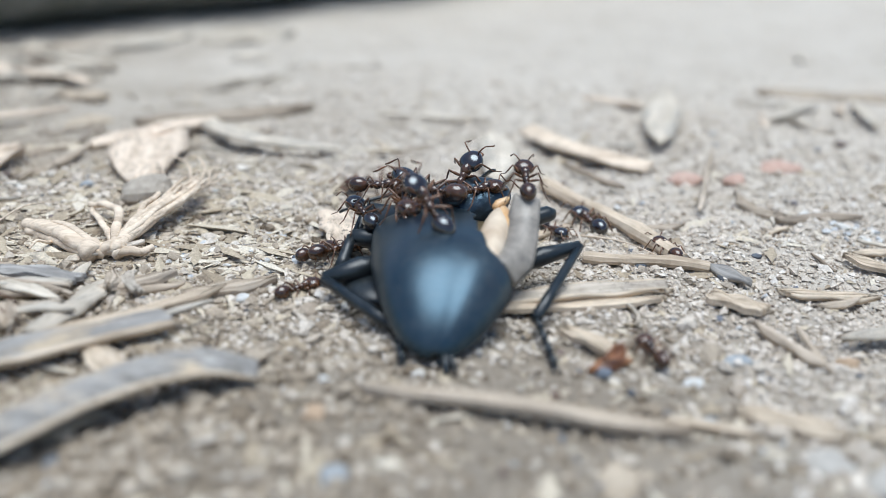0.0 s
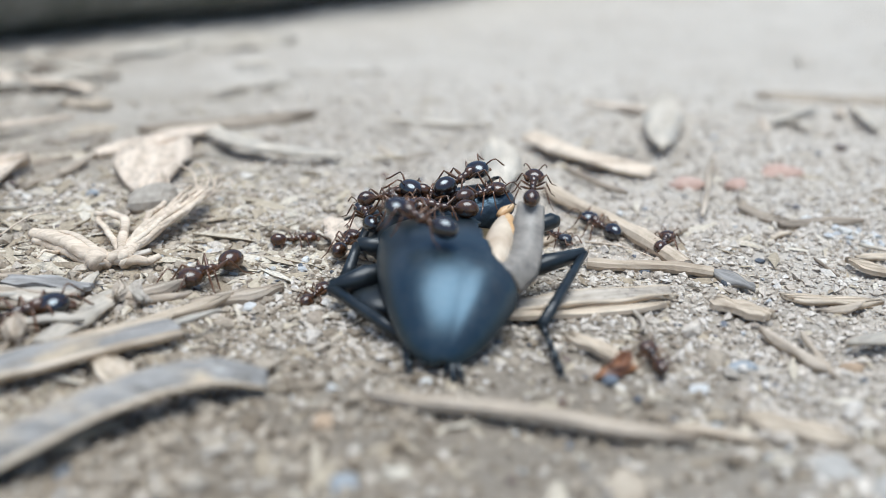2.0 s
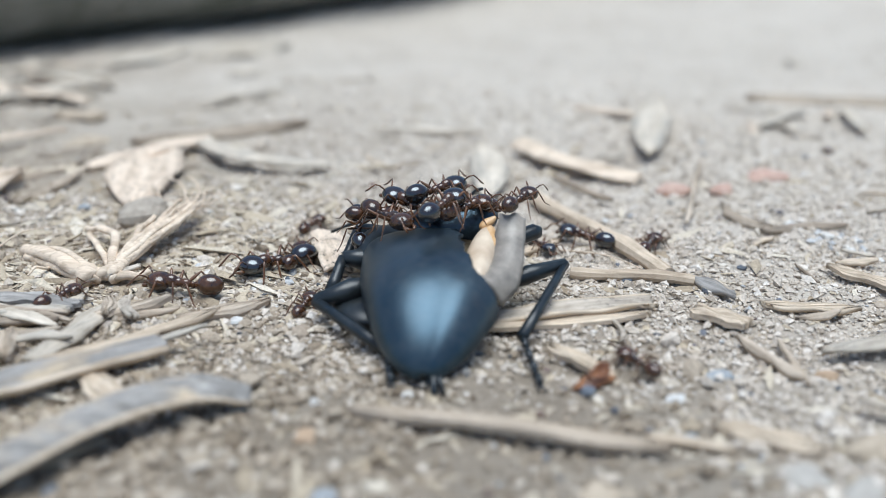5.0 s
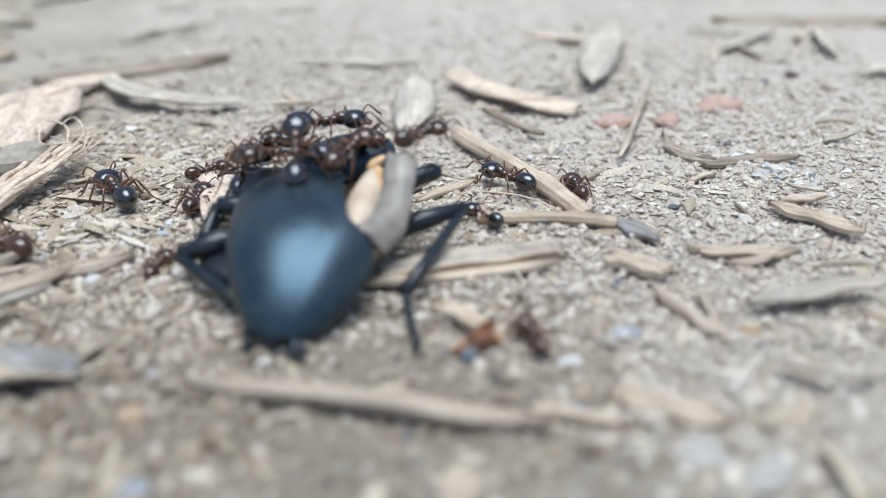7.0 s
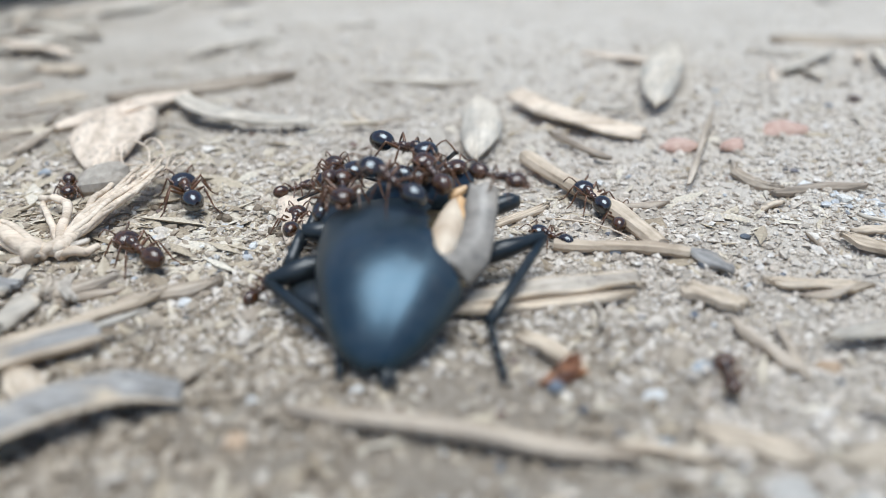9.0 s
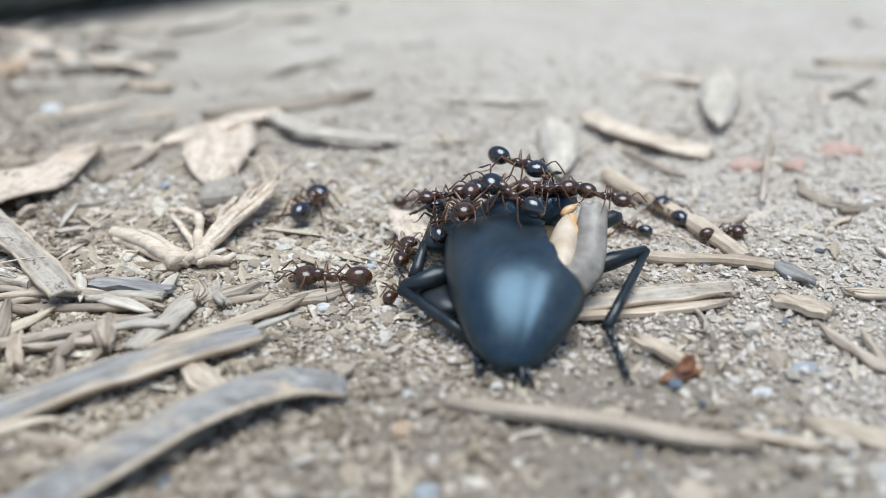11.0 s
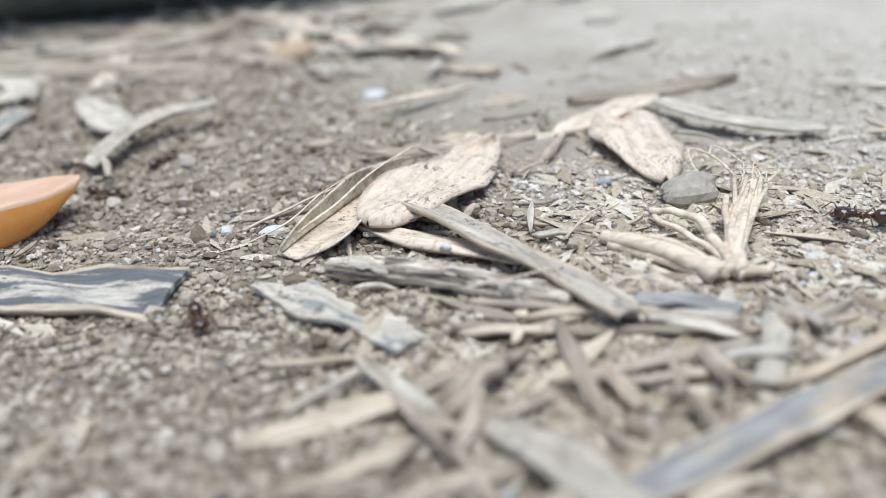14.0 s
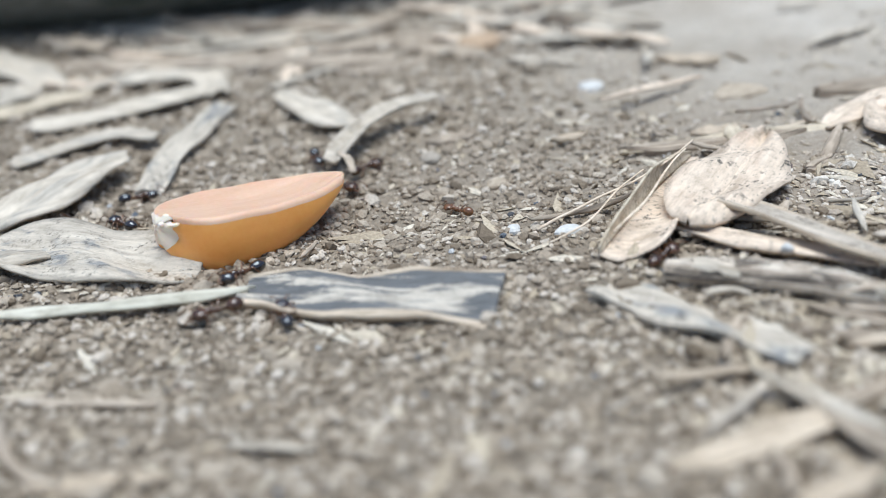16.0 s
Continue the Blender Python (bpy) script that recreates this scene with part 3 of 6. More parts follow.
def leaf_tan(ax, ay, az, bx, by, bz, W, bow=0.2, cup=-0.3, side=0.0, tip=1.0, end="leaf"):
    return lay("dry_leaf", "tan dry leaf with small dark specks", "leaf", M_TAN, (ax, ay, az), (bx, by, bz), W, 0.2, bow, cup, side, tip, end, "leaf litter")


def leaf_speck(ax, ay, az, bx, by, bz, W, bow=0.2, cup=-0.2, side=0.0, tip=1.0, end="leaf"):
    return lay("dry_leaf", "broad speckled grey-brown dry leaf in the litter", "leaf", M_SPECK, (ax, ay, az), (bx, by, bz), W, 0.25, bow, cup, side, tip, end, "leaf litter")


def leaf_stain(ax, ay, az, bx, by, bz, W, bow=0.2, cup=-0.2, side=0.0, tip=1.0, end="broad"):
    return lay("dry_leaf", "flat pale grey dry leaf with blackish stains", "leaf", M_STAIN, (ax, ay, az), (bx, by, bz), W, 0.3, bow, cup, side, tip, end, "leaf litter")


def leaf_weath(ax, ay, az, bx, by, bz, W, bow=0.2, cup=-0.2, side=0.0, tip=1.0, end="cut"):
    return lay("dry_leaf", "half rotten grey and tan leaf pressed into soil", "leaf", M_WEATH, (ax, ay, az), (bx, by, bz), W, 0.25, bow, cup, side, tip, end, "leaf litter")


def straw(ax, ay, az, bx, by, bz, W, bow=0.0, cup=-0.8, side=0.0, tip=1.0, end="straw"):
    return lay("straw", "thin dry beige straw stalk on the soil", "straw", M_STRAW, (ax, ay, az), (bx, by, bz), W, max(0.15, 0.35 * W), bow, cup, side, tip, end, "straw litter")


def splint(ax, ay, az, bx, by, bz, W, bow=0.0, cup=-0.3, side=0.0, tip=1.0, end="straw"):
    return lay("wood_splinter", "flat tan splinter of dry wood on soil", "splinter", M_WOOD, (ax, ay, az), (bx, by, bz), W, max(0.25, 0.3 * W), bow, cup, side, tip, end, "wood splinters")


def chip(ax, ay, az, bx, by, bz, W, bow=0.1, cup=-0.2, side=0.0, tip=1.0, end="cut"):
    return lay("wood_chip", "small ragged tan chip of dry bark", "chip", M_WOOD, (ax, ay, az), (bx, by, bz), W, 0.45, bow, cup, side, tip, end, "wood chips")


def blade(ax, ay, az, bx, by, bz, W, bow=0.1, cup=-0.4, side=0.0, tip=1.0, end="straw"):
    return lay("grass_blade", "bleached greenish white grass blade lying flat", "grass blade", M_BLADE, (ax, ay, az), (bx, by, bz), W, 0.2, bow, cup, side, tip, end)


def charred(ax, ay, az, bx, by, bz, W, bow=0.1, cup=-0.15, side=0.0, tip=1.0, end="cut"):
    ob = lay("charred_leaf", "blackened strip of leaf with tan edges", "leaf", M_CHAR, (ax, ay, az), (bx, by, bz), W, 0.4, bow, cup, side, tip, end)
    L = math.dist((ax, ay, az), (bx, by, bz))
    made = SEED[0]
    for span in ((-1.02, -0.78), (0.90, 1.02)):
        v, f = ribbon(L * 1.004, W, 0.50, bow, cup, side, tip, end, made, span=span)
        part("edge", mesh("edge", v, f, M_WOOD), ob, "tan unburnt edge")


def stem(name, label, mat, a, b, r, seed, wob=0.12, sides=9, flakes=0):
    rng = np.random.default_rng(seed)
    a, b = Vector(a), Vector(b)
    n = 14
    pts, rad = [], []
    for i in range(n):
        u = i / (n - 1)
        pts.append((Vector(((u - 0.5) * (b - a).length, r * wob * 3 * math.sin(4 * u + seed), r * wob * 1.5 * math.sin(6 * u + 2 * seed)))))
        rad.append(r * (1 + rng.uniform(-0.14, 0.14)) * (0.8 if i in (0, n - 1) else 1))
    v, f = tube(pts, rad, sides, 0.85)
    ob = new(name, mesh(name, v, f, mat, False))
    x = (b - a).normalized()
    y = Vector((0, 0, 1)).cross(x).normalized()
    ob.matrix_world = Matrix.Translation((a + b) / 2 * MM) @ Matrix((x, y, x.cross(y))).transposed().to_4x4()
    for s in (0, n - 1):
        out = 0.03 if s else -0.03
        v, f = tube([pts[s], pts[s] + Vector((out, 0, 0))], [rad[s] * 0.9, rad[s] * 0.82], sides, 0.85)
        part("cut_end", mesh("cut_end", v, f, M_PALE, False), ob, "pale broken end")
    for k in range(flakes):
        i = int(rng.integers(1, n - 2))
        w = rng.uniform(0.3, 2.6)
        q = pts[i] + Vector((0, math.cos(w), math.sin(w) * 0.85)) * rad[i] * 0.98
        v, f = ribbon(rng.uniform(1.0, 2.6), rng.uniform(0.4, 0.9), 0.12, 0.05, -0.3, 0, 1, "cut", 300 + k, 6, 4)
        part("bark_flake", mesh("bark_flake", v, f, (M_BARK, M_PALE, M_BARK)[k % 3], False), ob, "", Matrix.Translation(q * MM) @ pose(0, 0, 0, math.degrees(w) - 90, rng.uniform(-8, 8), rng.uniform(-10, 10)))
    return tagged(ob, label, "twig", "twigs")


def twig(ax, ay, az, bx, by, bz, W):
    return stem("twig", "short peeled tan twig lying on the soil", M_TWIG, (ax, ay, az), (bx, by, bz), W * 0.30, 5)


def bark(ax, ay, az, bx, by, bz, W):
    return stem("twig", "weathered twig with flaking black and white bark", M_BARK, (ax, ay, az), (bx, by, bz), W * 0.50, 6, flakes=16)


def folded(a, b, left, right, lean, lie, seed):
    """A dry leaf folded along a line from a to b (mm): one wall leans up, the other lies nearly flat with a rounded end."""
    root = tagged(new("dry_leaf"), "folded speckled dry leaf with a dark hollow", "leaf", "leaf litter")
    a, b = Vector(a), Vector(b)
    x = (b - a).normalized()
    y = Vector((0, 0, 1)).cross(x).normalized()
    up = x.cross(y)
    rng = np.random.default_rng(seed)
    n, m = 30, 9
    for side, width, tilt, mat, label in ((1, left, lean, M_TAN, "tan upright wall"), (-1, right, lie, M_SPECK, "pale speckled flat half")):
        vs = []
        for i in range(n):
            u = i / (n - 1)
            w = width * (max(0.02, math.sin(math.pi * (0.04 + 0.92 * u) ** 0.9)) ** (0.8 if side > 0 else 0.45)) * (1 - 0.7 * u * (side < 0))
            w *= 1 + 0.05 * math.sin(15 * u) + rng.uniform(-0.015, 0.015)
            c = a.lerp(b, u) + up * 0.4 * math.sin(math.pi * u)
            for j in range(m):
                v = j / (m - 1)
                t = math.radians(tilt + (24 * (v - 0.3) if side > 0 else 34 * (v - 0.45)) + 6 * math.sin(5 * u))
                vs.append((c + (y * side * math.cos(t) + up * math.sin(t)) * w * v + up * 0.03 * math.sin(9 * v + 13 * u)) * MM)
        ob = part("leaf_half", mesh("leaf_half", vs, grid_faces(n, m), mat), root, label)
        solid(ob, 0.16)
    return root


def arched(name, label, category, mat, pts, W, cup, seed, thick=0.25, taper=0.4, group="leaf litter"):
    """A strip that follows a bent line through a few points (mm), cupped across."""
    p = [Vector(q) for q in pts]
    p = [p[0] * 2 - p[1]] + p + [p[-1] * 2 - p[-2]]
    line = []
    for k in range(1, len(p) - 2):
        for s in range(8):
            t = s / 8
            q0, q1, q2, q3 = p[k - 1:k + 3]
            line.append(0.5 * ((2 * q1) + (q2 - q0) * t + (2 * q0 - 5 * q1 + 4 * q2 - q3) * t * t + (3 * q1 - q0 - 3 * q2 + q3) * t ** 3))
    line.append(p[-2])
    o = line[len(line) // 2]
    n = len(line)

    def strip(v0, v1, m, lift):
        rng = np.random.default_rng(seed)
        vs = []
        for i, c in enumerate(line):
            u = i / (n - 1)
            d = (line[min(i + 1, n - 1)] - line[max(i - 1, 0)]).normalized()
            side = Vector((0, 0, 1)).cross(d).normalized()
            up = d.cross(side)
            w = W / 2 * (taper + (1 - taper) * math.sin(math.pi * min(1, 0.08 + 0.9 * u)) ** 0.6) * (1 + 0.06 * math.sin(14 * u + seed) + rng.uniform(-0.02, 0.02))
            for j in range(m):
                v = v0 + (v1 - v0) * j / (m - 1)
                vs.append((c - o + side * v * w + up * (lift + cup * v * v * w + 0.04 * W * math.sin(8 * u + 3 * v))) * MM)
        return mesh(name, vs, grid_faces(n, m), mat)

    ob = new(name, strip(-1, 1, 9, 0))
    ob.location = o * MM
    solid(ob, thick)
    if W > 1.5:
        rib = part("midrib", strip(-0.06, 0.06, 3, 0.04), ob)
        solid(rib, thick)
    if mat == M_GREY:
        for v0, v1 in ((-1.03, -0.86), (0.90, 1.03)):
            me = strip(v0, v1, 3, 0.03)
            me.materials[0] = M_WOOD
            solid(part("edge", me, ob, "tan leaf edge"), thick + 0.06)
    return tagged(ob, label, category, group)


def solid(ob, mm):
    s = ob.modifiers.new("thickness", "SOLIDIFY")
    s.thickness, s.offset = mm * MM, -1


GREY_ARCH = [(-28.5, 30.3, 0.9), (-23.0, 37.4, 1.5), (-17.4, 43.4, 2.0), (-12.8, 46.6, 2.0), (-9.7, 48.0, 0.7)]


def build_litter():
    arched("dry_leaf", "curled grey weathered dry leaf arching off the soil", "leaf", M_GREY, GREY_ARCH, 2.5, -0.55, 48, 0.4, 0.5)
    leaf_grey(-31.4, 42.8, 0.7, -15.9, 53.5, 1.1, 2.35, bow=0.6, cup=-0.35, tip=1.0, end="cut")
    straw(-30.4, 43.8, 0.1, -21.7, 41.6, 0.2, 1.03)
    leaf_weath(-38.2, 48.9, -0.1, -30.4, 40.2, 0.9, 3.00, bow=0.4, end="broad")
    leaf_pale(-33.1, 45.6, 0.0, -29.9, 40.7, 0.2, 1.21, bow=0.3)
    chip(-19.7, 50.4, 0.3, -16.5, 46.5, 0.4, 1.82)
    straw(-3.3, 46.4, 0.6, 13.7, 42.8, 0.6, 1.25, bow=0.3, cup=-0.4)
    leaf_weath(5.0, 57.6, 1.0, 16.2, 60.2, 1.0, 1.63, end="cut")
    splint(4.1, 56.7, 0.5, 15.7, 58.8, 0.6, 1.06)
    twig(11.3, 66.3, 0.6, 20.3, 64.7, 0.6, 1.80)
    leaf_grey(20.2, 66.0, 0.3, 22.8, 62.5, 0.3, 1.63)
    twig(10.3, 83.5, 0.6, 18.5, 65.8, 0.6, 2.50)
    arched("dry_leaf", "cream coloured curled strip of dry leaf", "leaf", M_ROOT, [(9.9, 99.6, 1.2), (13.2, 95.0, 1.1), (17.0, 91.4, 0.9), (21.0, 89.4, 0.6)], 3.2, -0.3, 47, taper=0.7)
    leaf_pale(29.4, 121.0, 0.6, 22.8, 95.6, 1.4, 4.20, bow=1.0, tip=1.2, end="oval")
    leaf_pale(6.3, 101.6, 0.3, 6.1, 82.4, 0.7, 3.90, bow=0.4, end="oval")
    straw(28.1, 94.0, 0.5, 22.8, 77.7, 0.4, 0.44)
    chip(19.3, 60.0, 0.5, 22.0, 57.6, 0.6, 1.90)
    splint(31.7, 68.0, 0.4, 36.0, 63.5, 0.4, 1.18)
    splint(32.5, 68.6, 0.4, 35.8, 69.4, 0.4, 0.84)
    leaf_pale(25.9, 54.0, 0.5, 35.1, 56.3, 0.6, 1.81, bow=0.4)
    straw(26.5, 81.3, 0.5, 29.2, 76.2, 0.3, 1.00, side=-0.8)
    straw(28.8, 76.2, 0.3, 36.4, 77.7, 0.3, 0.87, side=0.5)
    chip(8.7, 54.1, 0.5, 11.9, 50.4, 0.5, 1.05)
    straw(21.2, 56.0, 0.4, 23.7, 50.8, 0.3, 0.82)
    straw(23.7, 55.8, 0.4, 23.8, 50.1, 0.3, 0.44)
    splint(16.9, 45.7, 0.2, 22.1, 43.4, 0.2, 1.57)
    splint(24.4, 61.2, 0.3, 30.9, 60.7, 0.3, 0.97)
    splint(12.9, 44.4, 0.3, 17.1, 43.2, 0.3, 0.67)
    straw(15.8, 73.0, 0.3, 20.5, 73.8, 0.3, 0.74)
    splint(6.8, 69.2, 0.3, 11.3, 73.2, 0.3, 0.91)
    leaf_speck(-27.6, 96.0, 0.9, -25.6, 78.8, 1.0, 7.00, bow=0.5, tip=0.8, cup=-0.1, end="oval")
    leaf_speck(-33.5, 90.4, 0.3, -23.4, 100.4, 0.9, 3.00, bow=0.5, end="broad")
    leaf_tan(-50.6, 87.3, -0.9, -30.4, 91.6, 0.3, 1.79)
    splint(-44.0, 91.3, -0.6, -39.7, 91.9, -0.3, 1.20)
    arched("dry_leaf", "pale straw-coloured curled dry leaf on the soil", "leaf", M_PALE, [(-23.6, 98.2, 0.9), (-20.6, 94.4, 1.0), (-17.4, 92.2, 0.8), (-13.6, 91.6, 0.6), (-9.6, 92.4, 0.4)], 2.6, 0.25, 41)
    straw(-31.7, 100.5, 0.1, -14.2, 108.9, 0.3, 2.03)
    straw(-37.2, 81.7, -0.1, -34.4, 84.5, 0.1, 0.92)
    straw(-35.7, 82.8, -0.1, -32.7, 89.2, 0.9, 0.84)
    straw(-34.4, 84.7, -0.1, -33.2, 87.8, 0.7, 0.51)
    leaf_speck(-47.0, 70.2, 0.9, -38.4, 88.4, 0.7, 7.30, bow=0.35, tip=0.74, cup=-0.06, end="leaf")
    folded((-53.2, 68.3, -0.6), (-45.2, 84.6, 0.0), 1.9, 5.0, 66, -10, 5)
    leaf_weath(-44.2, 73.3, 1.0, -30.2, 58.0, 1.1, 2.50, bow=0.1, cup=0.05, end="cut")
    leaf_speck(-48.5, 72.0, -0.3, -36.6, 65.6, 0.3, 2.10, bow=0.25)
    bark(-49.2, 65.6, -0.2, -33.4, 60.4, 0.7, 1.95)
    straw(-41.5, 61.2, -0.3, -32.3, 57.0, 0.1, 0.82)
    straw(-39.7, 60.6, 0.1, -23.9, 58.3, 0.6, 0.82, bow=0.2)
    straw(-43.2, 58.8, -0.5, -23.9, 57.5, 0.4, 0.78, bow=-0.2)
    leaf_stain(-53.0, 65.0, -1.3, -42.4, 56.8, -0.6, 4.60, bow=0.1, cup=-0.05, end="cut")
    leaf_grey(-29.6, 61.1, 0.4, -23.6, 59.7, 0.5, 1.50, end="cut")
    straw(-35.0, 52.1, 0.1, -23.7, 56.3, 0.4, 0.86)
    straw(-30.9, 52.2, 0.2, -25.0, 53.8, 0.3, 0.73)
    splint(-22.9, 51.9, 0.3, -13.6, 59.1, 0.4, 0.95, side=-0.4)
    straw(-16.1, 58.2, 0.3, -10.7, 60.7, 0.4, 1.13)
    leaf_pale(-21.4, 59.5, 0.4, -23.6, 52.0, 0.4, 1.72, end="cut")
    straw(-44.8, 53.6, -0.1, -39.8, 45.8, -0.1, 0.97, side=0.5)
    straw(-39.7, 46.0, -0.1, -38.8, 52.0, 0.3, 1.09, side=-0.4)
    straw(-39.8, 46.5, -0.1, -37.9, 42.8, -0.1, 0.62)
    splint(-50.9, 47.1, -1.0, -42.3, 51.1, -0.4, 1.64)
    splint(-47.7, 43.3, -0.8, -41.8, 47.0, -0.3, 1.19)
    straw(-38.9, 49.0, -0.2, -34.8, 51.4, 0.0, 0.95)
    straw(-34.4, 57.7, 0.5, -32.3, 49.0, 0.0, 1.10)
    chip(-32.2, 53.8, 0.1, -30.5, 49.9, 0.2, 0.97)
    straw(-34.6, 50.2, 0.2, -31.1, 46.4, 0.1, 0.25, side=0.4)
    straw(-26.6, 48.2, 0.2, -25.3, 53.5, 0.5, 0.53)
    straw(-44.8, 50.8, -0.6, -36.3, 55.2, -0.0, 0.95)
    arched("grass_blade", "curled withered grass strand by the seed", "grass blade", M_STRAW, [(-74.4, 88.6, -1.6), (-73.4, 87.4, -1.6), (-72.7, 85.9, -2.3)], 0.6, -0.3, 43, 0.15)
    leaf_stain(-99.6, 73.2, -3.6, -80.4, 68.8, -2.6, 7.60, bow=0.5, tip=0.9, cup=0.06)
    leaf_pale(-101.6, 77.0, -3.8, -93.9, 89.4, -2.1, 6.00, bow=0.6, tip=0.9, end="oval")
    leaf_pale(-98.6, 70.3, -3.4, -92.1, 70.4, -2.7, 2.08, bow=0.3)
    blade(-93.3, 62.2, -3.1, -75.8, 64.7, -1.9, 1.29, side=-0.4)
    charred(-76.4, 65.1, -2.45, -59.5, 63.2, -1.4, 5.40, end="wedge", bow=0.1, cup=0.04)
    arched("grass_blade", "bleached withered grass blade arching up", "grass blade", M_PALE, [(-74.9, 87.6, -2.2), (-74.2, 90.0, -1.5), (-72.8, 93.4, -0.9), (-70.4, 97.2, -0.5), (-66.8, 99.8, -0.2)], 2.2, 0.5, 42, taper=0.6)
    leaf_pale(-85.4, 109.6, -2.7, -73.6, 95.3, -1.7, 4.60, bow=0.5, end="oval")
    leaf_stain(-90.5, 83.7, -3.4, -90.3, 106.1, -3.0, 2.94, side=0.6, end="cut")
    arched("dry_leaf", "pale straw-coloured curled dry leaf on the soil", "leaf", M_PALE, [(-109.2, 101.6, -3.8), (-104.0, 103.4, -3.4), (-98.0, 107.4, -3.0), (-92.6, 112.6, -2.8)], 4.2, -0.2, 44)
    arched("dry_leaf", "pale straw-coloured curled dry leaf on the soil", "leaf", M_PALE, [(-106.4, 91.6, -4.2), (-102.4, 95.6, -3.6), (-98.0, 97.8, -3.2), (-93.6, 96.4, -3.0)], 2.6, -0.2, 45)
    leaf_tan(-118.0, 106.4, -5.1, -108.2, 115.2, -4.4, 4.33, bow=0.4)
    leaf_pale(-125.0, 150.1, -5.1, -95.5, 132.2, -3.3, 3.67, bow=0.6)
    straw(-111.0, 146.0, -3.1, -95.2, 134.0, -3.5, 2.39)
    straw(-118.5, 126.7, -5.0, -73.7, 119.3, -2.1, 3.35, bow=0.6)
    straw(-90.2, 126.2, -3.2, -68.1, 130.2, -1.8, 2.48)
    arched("dry_leaf", "broad pale dry leaf bent over at its tip", "leaf", M_PALE, [(-106.0, 117.0, -3.6), (-100.0, 117.4, -2.8), (-94.6, 114.4, -2.4), (-91.4, 109.4, -2.8)], 3.8, -0.3, 46)
    leaf_pale(-117.3, 110.1, -4.8, -117.6, 123.4, -4.8, 5.02, bow=0.6)
    straw(-79.7, 116.0, -2.6, -69.7, 118.3, -2.0, 1.79)
    straw(-86.7, 129.6, -3.0, -75.5, 143.7, -2.1, 2.73)
    leaf_pale(-136.1, 136.3, -5.8, -112.3, 116.9, -4.2, 6.71, bow=1.2)
    chip(-125.4, 139.1, -4.6, -114.2, 133.2, -3.9, 4.80)
    straw(-66.9, 92.1, -2.0, -63.3, 94.1, -1.7, 1.40)
    splint(-56.0, 90.8, -1.2, -53.2, 91.8, -0.9, 0.95)
    straw(-50.2, 87.5, -0.8, -35.5, 89.7, 0.1, 1.27)
    straw(-86.8, 51.6, -3.0, -80.6, 45.6, -2.8, 0.61, side=-1.2)
    straw(-87.7, 53.8, -3.3, -77.1, 53.2, -2.7, 0.54)
    splint(-81.8, 46.1, -3.0, -75.1, 47.1, -2.5, 1.00)
    straw(-73.7, 70.2, -2.4, -72.9, 72.2, -2.1, 0.31)
    leaf_pale(-72.8, 49.4, -2.4, -68.0, 48.9, -2.1, 0.61)
    leaf_pale(-29.2, 58.4, 0.4, -23.8, 59.1, 0.5, 1.31, bow=0.2)
    leaf_pale(-48.4, 142.8, -0.5, -37.6, 150.4, 0.3, 4.14, bow=0.5)
    leaf_pale(-57.4, 126.2, -1.1, -45.8, 128.0, -0.4, 3.23, bow=0.6)
    splint(-44.8, 113.9, -0.5, -38.6, 112.8, -0.2, 1.80)
    leaf_pale(-28.4, 134.2, 0.4, -23.1, 135.6, 0.5, 1.74, bow=0.6)
    leaf_pale(-35.6, 147.1, 0.2, -22.4, 155.7, 0.5, 5.78, bow=0.6)
    leaf_pale(24.0, 104.1, 0.4, 30.4, 124.6, 0.4, 3.27, bow=1.0)
    straw(41.4, 123.3, 0.5, 61.8, 121.2, 0.5, 2.21)
    leaf_pale(38.7, 108.7, 0.5, 47.1, 117.8, 0.7, 1.98, bow=0.5)
    straw(12.5, 89.9, 0.3, 17.3, 83.2, 0.3, 0.77)
    straw(28.7, 96.3, 0.4, 22.5, 76.7, 0.6, 0.58)
    leaf_tan(-41.1, 85.9, -0.2, -40.6, 92.4, -0.2, 1.98)
    straw(-57.5, 74.4, -1.3, -50.0, 77.0, -0.2, 0.48, side=-0.5)
    straw(-31.5, 62.1, 0.1, -29.2, 62.5, 0.1, 0.53)
    straw(-107.7, 145.8, -3.9, -82.0, 135.9, -2.3, 3.31)
    straw(-75.0, 128.3, -2.3, -62.0, 118.8, -1.5, 2.34)
    leaf_speck(-8.0, 74.2, 0.5, -6.2, 66.1, 0.7, 2.81, bow=0.3, end="cut")


build_litter()


def clutter(count, x0, x1, y0, y1, long, wide, lean, seed, pale=False):
    """Broken bits of stalk, bark and leaf strewn over a patch of ground."""
    rng = np.random.default_rng(seed)
    for _ in range(count):
        x, y, a = rng.uniform(x0, x1), rng.uniform(y0, y1), rng.normal(lean, 0.9)
        L, W = rng.uniform(*long), rng.uniform(*wide)
        dx, dy = L / 2 * math.cos(a), L / 2 * math.sin(a)
        z = float(slope(x)) + rng.uniform(0.15, 0.9)
        tilt = rng.uniform(-0.25, 0.35)
        kind = (straw, straw, splint, leaf_pale, straw, leaf_tan, leaf_weath)[rng.integers(7)] if not pale else (leaf_pale, leaf_pale, leaf_speck)[rng.integers(3)]
        kind(x - dx, y - dy, z - tilt, x + dx, y + dy, z + tilt, W, bow=rng.uniform(-0.1, 0.4), side=rng.uniform(-0.5, 0.5))


